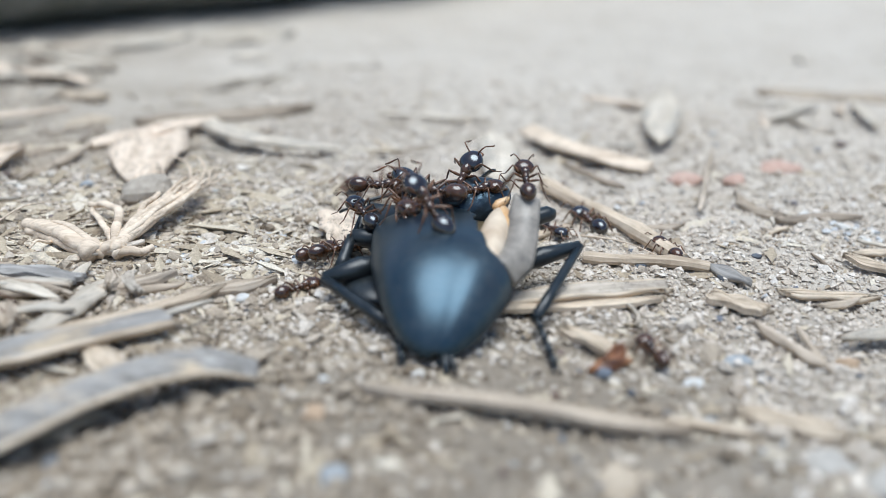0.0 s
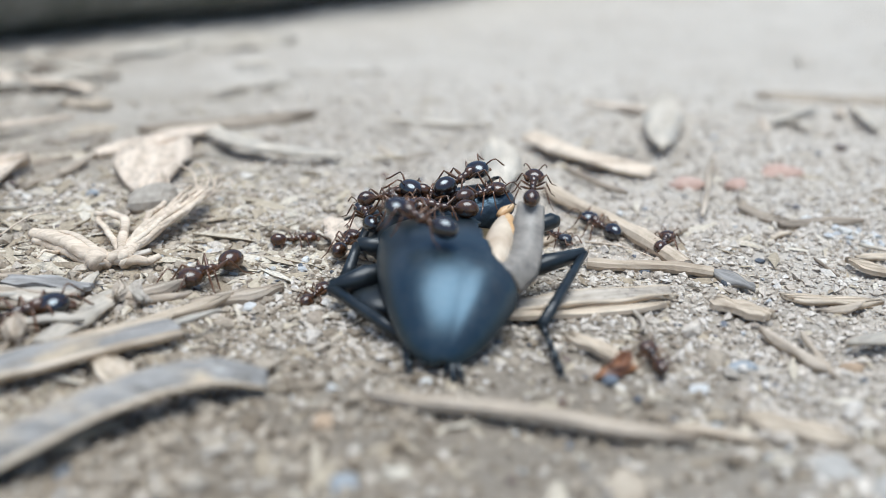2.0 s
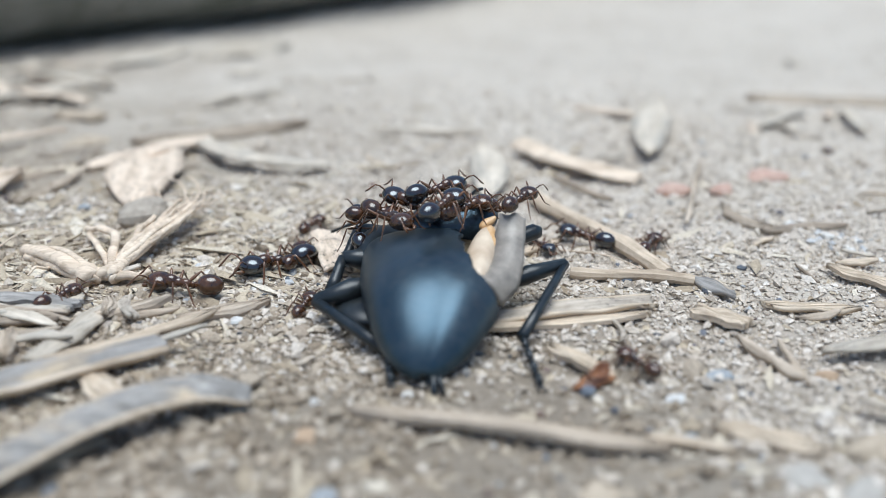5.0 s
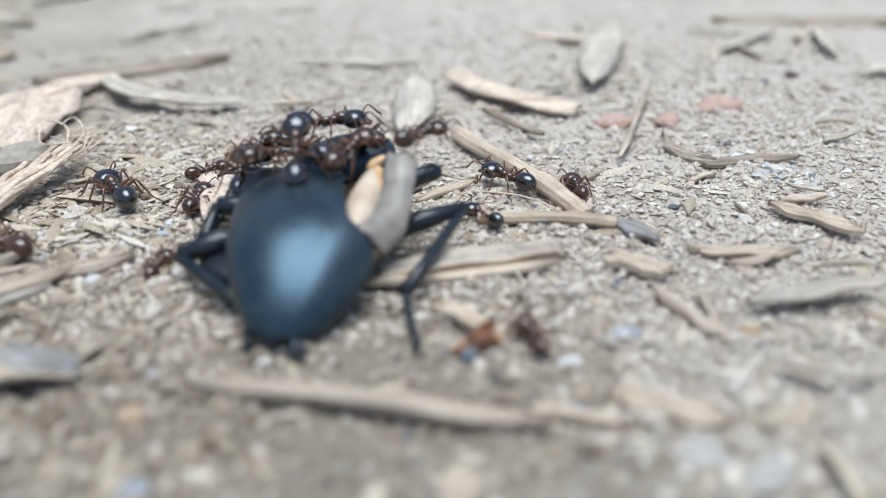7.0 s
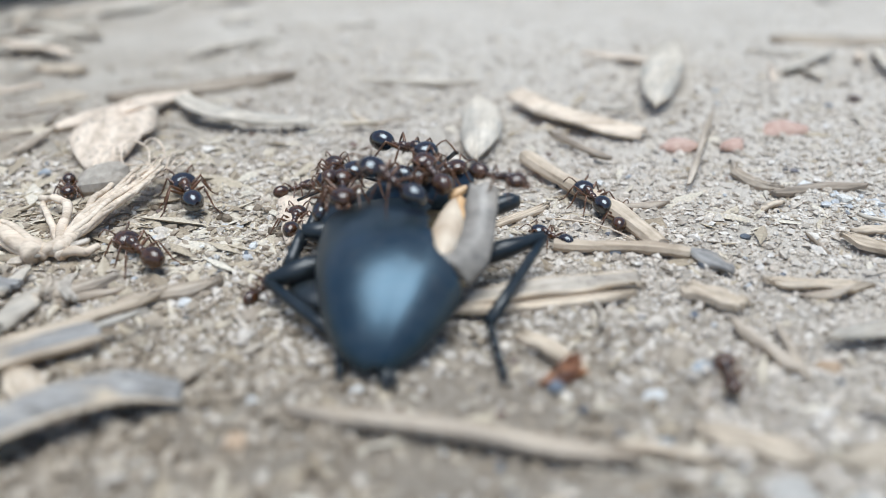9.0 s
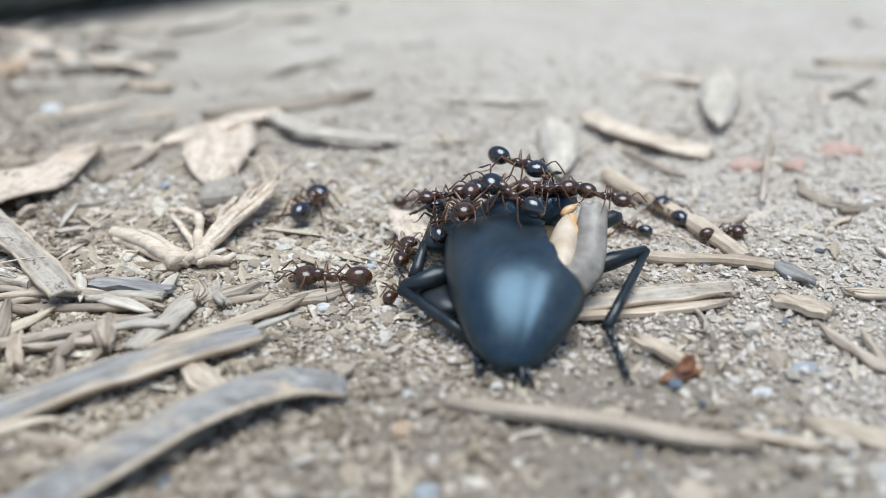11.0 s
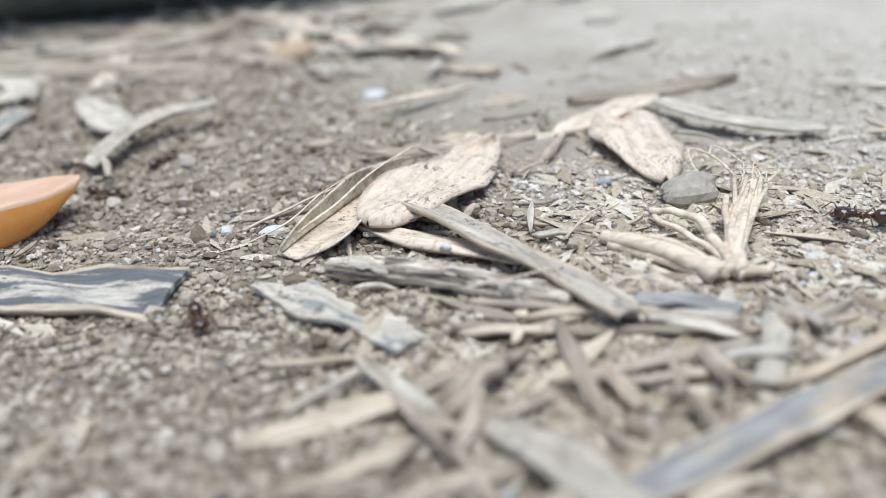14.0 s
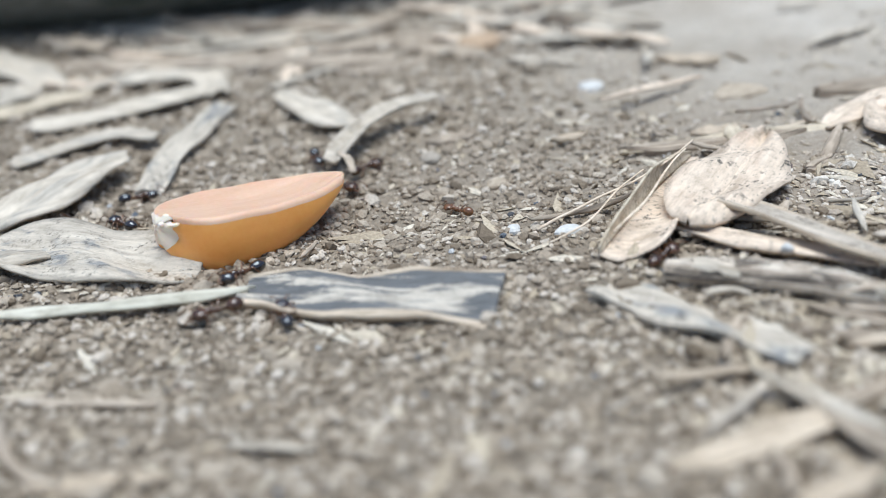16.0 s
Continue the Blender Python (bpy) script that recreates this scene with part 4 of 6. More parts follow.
clutter(36, -48, -15, 41, 61, (2.5, 8.0), (0.35, 1.4), 0.3, 31)
clutter(26, -50, -20, 62, 96, (2.0, 6.0), (0.25, 0.7), 0.3, 32)
clutter(58, -128, -44, 117, 150, (8.0, 20.0), (1.2, 3.4), 0.15, 33, True)
clutter(30, -5, 45, 38, 100, (1.6, 5.0), (0.25, 0.7), 0.0, 34)
clutter(18, -60, 60, 100, 150, (5.0, 14.0), (0.7, 1.8), 0.1, 35, True)


def pebble(x, y, size, mat, label, flat=0.6, long=1.3, turn=0.0, lift=0.2):
    SEED[0] += 1
    rng = np.random.default_rng(SEED[0])
    ph = rng.uniform(0, 6.28, 8)
    v, f = ball((0, 0, 0), (size / 2 * long, size / 2, size / 2 * flat), 14, 9)
    out = []
    for p in v:
        q = p / MM
        k = 1 + 0.10 * math.sin(5 * q.x / size + ph[0]) * math.cos(4 * q.y / size + ph[1]) + 0.09 * math.sin(9 * q.y / size + ph[2] + 3 * q.z / size) + rng.uniform(-0.04, 0.04)
        out.append(p * k)
    ob = new("pebble", mesh("pebble", out, f, mat, False))
    ob.matrix_world = pose(x * MM, y * MM, (float(ground_z(x, y)) + size * flat * lift) * MM, 6, -5, turn)
    return tagged(ob, label, "pebble", "pebbles")


def build_pebbles():
    pebble(23.8, 87.2, 2.7, M_REDSTONE, "flat reddish brick pebble on the soil", 0.45, 1.25)
    pebble(28.4, 87.0, 1.9, M_REDSTONE, "small reddish brick pebble beside the larger ones", 0.5, 1.2, 30)
    pebble(34.0, 91.2, 3.2, M_REDSTONE, "flat dull red brick pebble on the soil", 0.4, 1.4, 10)
    pebble(25.4, 51.6, 1.3, M_ORANGESTONE, "small rounded orange pebble in the soil", 0.7, 1.2)
    pebble(-5.9, 44.2, 1.2, M_ORANGESTONE, "small brown rounded pebble in the soil", 0.75, 1.1)
    pebble(-4.3, 38.8, 1.5, M_BLUESTONE, "small blue-grey pebble in the soil", 0.6, 1.0, 60)
    pebble(18.6, 51.2, 1.2, M_BLUESTONE, "small flat blue-grey stone flake", 0.4, 1.5)
    pebble(15.4, 48.8, 0.9, M_WHITESTONE, "tiny white quartz pebble", 0.6, 1.4, 20)
    pebble(25.0, 43.6, 2.2, M_TANSTONE, "tan pebble half sunk in the soil", 0.6, 1.3, 20)
    pebble(28.2, 42.3, 2.4, M_GREYSTONE, "grey flat pebble half sunk in soil", 0.5, 1.5, -20)
    pebble(15.2, 44.6, 0.9, M_BLUESTONE, "tiny blue pebble in the soil", 0.7, 1.0)
    pebble(20.3, 41.0, 2.3, M_PALESTONE, "pale grey pebble pressed into soil", 0.4, 1.3, 15)
    pebble(23.0, 40.0, 1.8, M_PALESTONE, "whitish pebble pressed into the soil", 0.5, 1.5, 40)
    pebble(9.5, 39.5, 2.0, M_TANSTONE, "tan pebble pressed into the soil", 0.4, 1.4, 70)
    pebble(-23.9, 77.0, 3.3, M_GREYSTONE, "wedge-shaped grey-brown pebble under a dry leaf", 0.75, 1.35, 5, 0.4)
    pebble(-12.4, 58.6, 0.9, M_WHITESTONE, "tiny white pebble near the beetle", 0.8, 1.2)
    pebble(-11.3, 55.7, 1.0, M_TANSTONE, "tiny beige pebble near the beetle", 0.8, 1.2)
    pebble(-58.9, 74.4, 1.1, M_WHITESTONE, "tiny white rounded quartz pebble", 0.8, 0.9, 10)
    pebble(-55.0, 73.2, 1.5, M_WHITESTONE, "small flat white quartz pebble", 0.5, 1.3, 10)
    pebble(-60.5, 83.5, 1.4, M_TANSTONE, "small beige pebble on the crumbly soil", 0.6, 1.4, 10)
    pebble(-41.6, 67.2, 0.8, M_WHITESTONE, "tiny white quartz pebble on a twig", 0.8, 1.0, 0, 1.9)
    pebble(-66.5, 89.0, 1.6, M_GREYSTONE, "grey pebble near the curled leaf", 0.6, 1.1, 0)
    pebble(-30.0, 80.0, 1.0, M_BLUESTONE, "small blue-white pebble in the litter", 0.6, 1.2, 0)
    pebble(-52.0, 108.0, 2.0, M_WHITESTONE, "bluish white pebble in the far soil", 0.6, 1.2, 0)
    pebble(-64.5, 124.5, 4.0, M_ORANGESTONE, "rust-coloured pebble in the far soil", 0.5, 1.3, 0)
    pebble(-38.0, 104.0, 3.2, M_TANSTONE, "beige pebble among far leaves", 0.4, 1.6, 15)


build_pebbles()


def strand(root, pts, r0, r1):
    """One bent fibre through a few points (mm), smoothed."""
    p = [Vector(q) for q in pts]
    p = [p[0] * 2 - p[1]] + p + [p[-1] * 2 - p[-2]]
    out = []
    for k in range(1, len(p) - 2):
        for s in range(6):
            t = s / 6
            a, b, c, d = p[k - 1:k + 3]
            out.append(0.5 * ((2 * b) + (c - a) * t + (2 * a - 5 * b + 4 * c - d) * t * t + (3 * b - a - 3 * c + d) * t ** 3))
    out.append(p[-2])
    k = sum(out[-1]) * 3
    rad = [(r0 + (r1 - r0) * i / (len(out) - 1)) * (1 + 0.05 * math.sin(1.1 * i + k) + 0.04 * math.sin(2.3 * i + 2 * k)) for i in range(len(out))]
    out = [q + Vector((math.sin(0.6 * i + k), math.sin(0.8 * i + 2 * k), math.sin(0.9 * i + 3 * k))) * min(0.09, 0.25 * r0) for i, q in enumerate(out)]
    v, f = tube(out, rad, 8, 0.8)
    return part("strand", mesh("strand", v, f, M_ROOT), root)


def build_root():
    """A frayed pale root: a knotty stem, a hooked rootlet and a bundle of flattened fibres that rises from the knot."""
    root = tagged(new("frayed_root"), "frayed pale yellow root fibres splayed on soil", "root")
    rng = np.random.default_rng(12)
    base = (-22.9, 64.9, 0.6)
    strand(root, [(-31.0, 69.4, 0.5), (-29.3, 68.2, 0.8), (-27.2, 66.7, 0.9), (-25.2, 65.2, 0.7), (-24.0, 64.2, 0.5)], 0.55, 0.95)
    strand(root, [(-30.6, 68.6, 0.3), (-28.2, 67.0, 0.4), (-25.4, 65.0, 0.4), base], 0.40, 0.60)
    strand(root, [(-28.8, 68.4, 1.1), (-26.8, 66.9, 1.5), (-24.4, 64.9, 1.0), base], 0.20, 0.35)
    for dx, dy, r in ((-1.0, -0.7, 0.5), (0.5, -0.5, 0.55), (0.9, 0.5, 0.5), (-0.2, 0.6, 0.6), (1.5, 0.0, 0.35)):
        strand(root, [(base[0] + dx, base[1] + dy, 0.3), (base[0] + dx * 0.4, base[1] + dy * 0.3, 0.8), (base[0] + 0.6, base[1] + 1.4, 0.9)], r, r * 0.8)
    # the bundle
    for k in range(22):
        q = rng.uniform(-1, 1)
        lift = 0.45 * math.sqrt(max(0, 1 - q * q)) * rng.uniform(-0.5, 1)
        end = 75.6 + rng.uniform(-1.6, 2.0)
        strand(root, [base, (-22.3 + 0.55 * q, 68.0, 0.9 + lift), (-21.1 + 0.85 * q, 71.8, 1.3 + lift), (-19.7 + 1.0 * q + rng.normal(0, 0.12), end, 1.7 + lift + rng.uniform(-0.2, 0.4))], 0.34, 0.16)
    for k in range(9):
        x, y = -19.4 + rng.normal(0, 0.8), 76.2 + rng.normal(0, 0.9)
        strand(root, [(x, y, 1.7), (x + rng.normal(0.3, 0.6), y + 1.2, 2.2), (x + rng.normal(0.2, 1.1), y + rng.uniform(0.6, 2.4), 2.4)], 0.08, 0.04)
    # side rootlets
    strand(root, [base, (-23.6, 68.0, 1.0), (-24.4, 70.8, 1.3), (-25.8, 72.3, 1.2), (-27.4, 73.0, 0.9)], 0.42, 0.30)
    strand(root, [base, (-23.9, 67.2, 0.7), (-25.4, 69.6, 0.8), (-26.8, 72.2, 0.6), (-27.2, 72.8, 0.7)], 0.30, 0.22)
    strand(root, [base, (-22.6, 68.0, 1.0), (-22.4, 71.0, 1.6), (-22.0, 73.6, 1.8)], 0.40, 0.22)
    strand(root, [base, (-21.4, 64.6, 0.5), (-20.3, 65.6, 0.4)], 0.5, 0.3)
    strand(root, [(-20.4, 78.0, 1.6), (-21.6, 81.4, 2.0), (-23.4, 81.8, 2.3), (-23.0, 79.2, 1.5), (-21.4, 78.6, 1.4)], 0.10, 0.08)
    strand(root, [(-19.9, 77.6, 1.6), (-19.6, 79.8, 2.0), (-21.2, 82.4, 2.4), (-21.9, 81.2, 2.2)], 0.10, 0.07)
    strand(root, [(-28.0, 66.2, 0.4), (-28.4, 64.8, 1.0), (-28.2, 63.0, 1.2)], 0.17, 0.08)


build_root()


def fibre(pts, r):
    """One loose hair-thin plant fibre through a few points (mm)."""
    root = tagged(new("plant_fibre"), "thin pale loose plant fibre over dry leaves", "fibre", "plant fibres")
    strand(root, pts, r, r * 0.6)


fibre([(-57.2, 73.3, -1.3), (-54.4, 75.0, -0.4), (-51.4, 76.4, 0.6), (-48.4, 78.4, 1.5), (-45.4, 83.4, 1.7)], 0.13)
fibre([(-56.4, 71.4, -1.4), (-53.8, 72.6, -0.4), (-51.6, 75.6, 0.8), (-49.6, 78.0, 1.4)], 0.10)
fibre([(-52.2, 69.6, 0.3), (-49.8, 73.0, 1.3), (-47.8, 77.6, 1.9), (-46.2, 81.4, 1.8)], 0.12)
fibre([(-36.4, 52.0, 1.2), (-35.2, 48.8, 1.7), (-33.4, 46.2, 1.3), (-32.6, 45.4, 0.6)], 0.12)
fibre([(-40.2, 60.8, 0.9), (-36.0, 61.6, 1.7), (-33.4, 63.6, 1.2)], 0.09)
fibre([(-33.6, 69.2, 0.4), (-31.8, 71.6, 1.2), (-30.6, 74.6, 0.5)], 0.10)
fibre([(11.0, 70.6, 0.5), (14.4, 69.0, 0.8), (17.0, 66.9, 0.5)], 0.09)


# ---- seed ----
def build_seed():
    root = tagged(new("seed"), "half orange-tan boat-shaped seed with pinkish cut face", "seed")
    n, m = 34, 17
    L = SEED_L

    def half(u):
        """Half width along the seed: blunt at one end, pointed at the other."""
        return 4.2 * max(0.0, 1 - abs((u - 0.36) / (0.36 if u < 0.36 else 0.64)) ** (2.6 if u < 0.36 else 2.1)) ** (0.55 if u < 0.36 else 0.60)

    def deep(u):
        return 5.5 * max(0.0, 1 - abs((u - 0.30) / (0.32 if u < 0.30 else 0.70)) ** (2.2 if u < 0.30 else 1.5)) ** (0.52 if u < 0.30 else 0.85)

    shell, face, end = [], [], []
    rng = np.random.default_rng(4)
    ragged = 0.22 * np.sin(np.arange(m) * 1.1) + rng.uniform(-0.06, 0.06, m)
    for i in range(n):
        u = 0.016 + 0.982 * i / (n - 1)
        w, d = half(u) + 0.05, deep(u) + 0.05
        rim = 0.5 * (u - 0.35) ** 2 + 0.06 * math.sin(7 * u) + 0.03 * math.sin(23 * u)
        k = min(0.45, 0.3 * w)
        x = (u - 0.5) * L
        ring = []
        for j in range(m):
            a = math.pi * j / (m - 1)
            ring.append(Vector((x, w * math.cos(a) * (1 + 0.16 * math.sin(a)), rim - k - (d - k) * math.sin(a) ** 0.9)))
        for p in ring:
            p.x += 0.7 * max(0.0, 1 - u / 0.16) * max(0.0, -p.y / w)
        for j, p in enumerate(ring):
            shell.append((p + Vector((ragged[j] if i == 0 else 0, 0, 0))) * MM)
        # the lip rounds over into the cut face
        left = [Vector((x, (w - k) + k * math.cos(b), rim - k + k * math.sin(b))) for b in (0, 0.45, 0.9, 1.4, 1.9)]
        mid = []
        for j in range(1, m - 1):
            v = 2 * j / (m - 1) - 1
            dip = 0.55 * (1 - v ** 4) * min(1, 3 * u) * min(1, 3 * (1 - u)) + 0.10 * (1 - v * v) * math.sin(11 * u + 3 * v) * math.sin(4 * v + 1)
            mid.append(Vector((x, -left[-1].y * v, left[-1].z - 0.03 - dip)))
        for p in (top := left + mid + [Vector((x, -p.y, p.z)) for p in left[::-1]]):
            p.x += 0.7 * max(0.0, 1 - u / 0.16) * max(0.0, -p.y / w)
        face += [p * MM for p in top]
    m2 = m + 8
    # the broken end closes the hull with a crumbled face
    for ring in range(5):
        k = 1 - ring / 4.4
        for j in range(m2 + m - 2):
            p = shell[j] if j < m else face[j - m + 1]
            mid = Vector(((0.016 - 0.5) * L, 0, -0.8)) * MM
            q = mid.lerp(p, k)
            end.append(q + Vector((-0.35 * (1 - k * k) + rng.uniform(-0.05, 0.05), rng.uniform(-0.04, 0.04), rng.uniform(-0.04, 0.04))) * (MM if ring else 0.2 * MM))
    c = m2 + m - 2
    part("shell", mesh("shell", shell, grid_faces(n, m), M_SEED), root, "smooth orange seed coat")
    part("cut_face", mesh("cut_face", face, grid_faces(n, m2), M_SEEDTOP), root, "pinkish dished cut face")
    part("broken_end", mesh("broken_end", end, grid_faces(5, c, True) + [tuple(range(4 * c, 5 * c))], M_SEEDEND), root, "pale crumbled broken end")
    for k in range(14):
        v, f = ball((-0.47 * L + rng.uniform(-0.25, 0.5), rng.uniform(-1.9, 1.9), -0.25 + rng.uniform(-0.3, 0.15)), (rng.uniform(0.12, 0.3), rng.uniform(0.12, 0.35), rng.uniform(0.1, 0.22)), 7, 5)
        part("crumb", mesh("crumb", v, f, M_SEEDEND, False), root)
    a, b = Vector(SEED_A), Vector(SEED_B)
    d = b - a
    root.matrix_world = Matrix.Translation((a + b) / 2 * MM) @ pose(0, 0, 0, 0, -math.degrees(math.atan2(d.z, d.xy.length)), math.degrees(math.atan2(d.y, d.x))) @ pose(0, 0, 0, SEED_ROLL)


build_seed()


# ---- beetle ----
def shell_point(u, phi, swell=1.0):
    """The wing cases as a heart-shaped dome (mm): u from the tail to the shoulders, phi from one edge over the crown to the other."""
    w = 5.51 * math.sin(math.pi / 2 * min(u / 0.91, 1.0)) ** 0.46
    if u > 0.84:
        w *= 1 - 0.30 * ((u - 0.84) / 0.16) ** 2.4
    h = BEETLE_H * math.sin(math.pi / 2 * min(u / 0.43, 1.0)) ** 0.46
    # each case swells by itself; the seam between them lies a little lower
    h *= 1 - SEAM * math.exp(-((math.degrees(phi) - 78) / 9) ** 2)
    if u > 0.43:
        h *= 1 - 0.5 * ((u - 0.43) / 0.57) ** 2
    base = 0.6 + 2.09 * math.sin(math.pi / 2 * min(u / 0.46, 1.0))
    c, s = math.cos(phi), math.sin(phi)
    k = max(0.0, min(1.0, (u - 0.35) / 0.5))
    e = 0.87 - 0.11 * k
    c, s = math.copysign(abs(c) ** e, c), max(s, 0.0) ** e
    return Vector((0.45 + 1.32 * u + 0.15 * math.sin(math.pi * u) + w * c * swell, 50.1 + 15.42 * u, base + h * s * swell))


def build_beetle():
    root = tagged(new("beetle"), "dead black beetle with one torn wing case", "beetle")
    root.location = Vector((1.0, 58, 0)) * MM
    o = Vector((1.0, 58, 0))

    def loc(p):
        return (Vector(p) - o) * MM

    rng = np.random.default_rng(11)
    # wing cases; one side is torn off along a crooked line
    n, m = 64, 49
    vs = []
    for i in range(n):
        u = 0.0008 + 0.9992 * (i / (n - 1)) ** 1.35
        edge = float(np.interp(u, (0, 0.295, 0.32, 0.34, 0.365, 0.41, 0.48, 0.63, 1.0), (0, 0, 24, 42, 54, 63, 69, 78, 86)))
        if edge > 30:
            edge += 1.3 * math.sin(37 * u) + 0.8 * math.sin(83 * u + 1)
        for j in range(m):
            vs.append(loc(shell_point(u, math.radians(edge + (180 - edge) * j / (m - 1)))))
    ob = part("wing_case", mesh("wing_case", vs, grid_faces(n, m), M_ELYTRON), root, "smooth bluish black wing cases")
    solid(ob, 0.22)
    # the torn case: a wide curved plate that stands up beside the gap
    n, m = 22, 11
    inner = [(3.78, 56.6, 4.4), (4.15, 57.6, 4.1), (4.55, 60.0, 4.3), (4.95, 61.2, 4.95), (5.5, 62.4, 6.45)]
    outer = [(5.55, 56.5, 2.3), (6.6, 57.6, 3.1), (7.1, 59.4, 4.45), (7.3, 61.0, 5.3), (7.3, 62.5, 6.3)]
    vs = []
    for i in range(n):
        x = i / (n - 1) * 4
        k = min(int(x), 3)
        p = Vector(inner[k]).lerp(Vector(inner[k + 1]), x - k)
        q = Vector(outer[k]).lerp(Vector(outer[k + 1]), x - k)
        for j in range(m):
            v = j / (m - 1)
            c = p.lerp(q, v) + Vector((0.05, -0.35, 0.55)) * math.sin(math.pi * v) * (0.5 + 0.5 * (1 - i / n))
            c += Vector((0.05 * math.sin(9 * x / 4 + 5 * v), 0, 0.12 * math.sin(11 * v + 1) * (i == n - 1)))
            vs.append(loc(c))
    ob = part("torn_wing_case", mesh("torn_wing_case", vs, grid_faces(n, m), M_SHELLGREY), root, "grey-brown torn wing case standing upright")
    solid(ob, 0.4)
    # soft tissue in the gap
    for pts, rad, mat in (
        (((3.6, 56.6, 3.6), (3.85, 57.8, 3.95), (4.1, 59.4, 4.1), (4.35, 61.0, 4.5), (4.6, 62.4, 4.95), (4.7, 63.0, 5.2)), (0.35, 0.85, 1.05, 1.0, 0.75, 0.25), M_CREAM),
        (((4.8, 59.8, 4.2), (4.95, 60.8, 4.65), (5.0, 61.9, 5.1), (4.9, 62.9, 5.5)), (0.25, 0.5, 0.5, 0.3), M_FLESH),
        (((4.2, 62.9, 5.2), (4.6, 63.3, 5.5), (5.1, 63.4, 5.7), (5.4, 63.4, 6.1)), (0.25, 0.36, 0.3, 0.12), M_FLESH),
    ):
        v, f = tube([Vector(p) - o for p in pts], list(rad), 16, 0.9)
        v = [Vector(p) + Vector((math.sin(3100 * p[1]), math.sin(2700 * p[2] + 2), math.sin(3700 * p[0] + 1))) * 0.00007 for p in v]
        ob = part("tissue", mesh("tissue", v, f, mat), root, "exposed cream and orange soft tissue")
        sub = ob.modifiers.new("smooth", "SUBSURF")
        sub.levels = sub.render_levels = 2
    # belly
    vs = []
    n, m = 18, 20
    for i in range(n):
        u = 0.02 + 0.96 * i / (n - 1)
        e, w = shell_point(u, math.pi), shell_point(u, 0)
        c, r = (e + w) / 2, (w - e).length / 2 * 0.93
        for j in range(m):
            a = 2 * math.pi * j / m
            vs.append(loc(c + Vector((r * math.cos(a), 0, (0.9 if math.sin(a) > 0 else 1.7 * min(1, 2.2 * u)) * math.sin(a)))))
    part("belly", mesh("belly", vs, grid_faces(n, m, True) + [tuple(range(m))[::-1], tuple(range((n - 1) * m, n * m))], M_BELLY), root, "brownish black belly")
    # pronotum and head
    v, f = ball((0, 0, 0), (4.3, 2.5, 2.0), 24, 16)
    turn = pose(0, 0, 0, 10, -20, 0)
    v = [turn @ Vector(p) + loc((1.7, 67.5, 3.5)) for p in v]
    part("pronotum", mesh("pronotum", v, f, M_PITTED), root, "pitted blue-black pronotum")
    v, f = ball(Vector((-2.4, 65.6, 2.2)) - o, (2.6, 3.2, 1.9), 20, 14)
    part("thorax", mesh("thorax", v, f, M_BEETLELEG), root, "black underside of the thorax")
    # added dark lump that stands in for the shadow under the hind leg
    v, f = ball(Vector((-3.3, 59.6, 0.8)) - o, (2.7, 3.2, 1.0), 18, 12)
    part("belly_fold", mesh("belly_fold", v, f, M_BEETLELEG), root)
    # stubby end of the body under the tail
    for x, y, r in ((1.1, 48.9, 0.26), (1.7, 49.0, 0.18), (0.6, 49.6, 0.16)):
        v, f = tube([Vector(p) - o for p in ((1.0, 51.6, 0.9), ((1.0 + x) / 2, (51.6 + y) / 2, 0.6), (x, y, 0.2))], [r * 1.5, r * 1.1, r * 0.6], 9)
        part("tail_tip", mesh("tail_tip", v, f, M_BEETLELEG), root)
    v, f = ball(Vector((1.2, 71.2, 2.5)) - o, (1.7, 1.5, 1.1), 16, 10)
    part("head", mesh("head", v, f, M_ELYTRON), root)
    v, f = tube([p - o for p in map(Vector, ((-0.2, 71.4, 2.8), (-2.4, 72.0, 3.2), (-5.0, 71.2, 2.6), (-7.2, 70.9, 1.7)))], [0.2, 0.17, 0.15, 0.11], 6)
    part("antenna", mesh("antenna", v, f, M_BEETLELEG), root)
    v, f = tube([p - o for p in map(Vector, ((2.2, 71.6, 3.0), (3.6, 72.4, 4.2), (4.4, 71.0, 5.4), (4.6, 69.4, 6.0)))], [0.2, 0.18, 0.16, 0.12], 6)
    part("antenna", mesh("antenna", v, f, M_BEETLELEG), root)

    def leg(hip, knee, ankle, toe, r):
        hip, knee, ankle, toe = (Vector(p) - o for p in (hip, knee, ankle, toe))
        mid = (hip + knee) / 2 + Vector((0, 0, 0.15))
        v, f = tube([hip, mid, knee], [r * 0.9, r * 1.25, r * 0.75], 10)
        thigh = part("leg", mesh("leg", v, f, M_BEETLELEG), root)
        v, f = tube([knee, (knee * 2 + ankle) / 3, (knee + 2 * ankle) / 3, ankle], [r * 0.55, r * 0.62, r * 0.68, r * 0.8], 8)
        part("shin", mesh("shin", v, f, M_BEETLELEG), thigh)
        pieces = []
        for i in range(12):
            q, w = knee.lerp(ankle, 0.2 + 0.065 * i), 2.4 * i
            pieces.append(tube([q, q + Vector((math.cos(w), -0.3, math.sin(w))) * (r * 0.6 + 0.28)], [0.055, 0.02], 4))
        v, f = join(*pieces)
        part("spines", mesh("spines", v, f, M_BEETLELEG), thigh)
        k, pieces = 4, []
        for i in range(k):
            a, b = ankle.lerp(toe, i / k), ankle.lerp(toe, (i + 0.92) / k)
            pieces.append(tube([a, (a + b) / 2, b], [r * 0.3, r * 0.46, r * 0.40], 7))
        pieces.append(tube([toe, toe + (toe - ankle).normalized() * 0.5 + Vector((0.3, 0, -0.15))], [0.1, 0.04], 5))
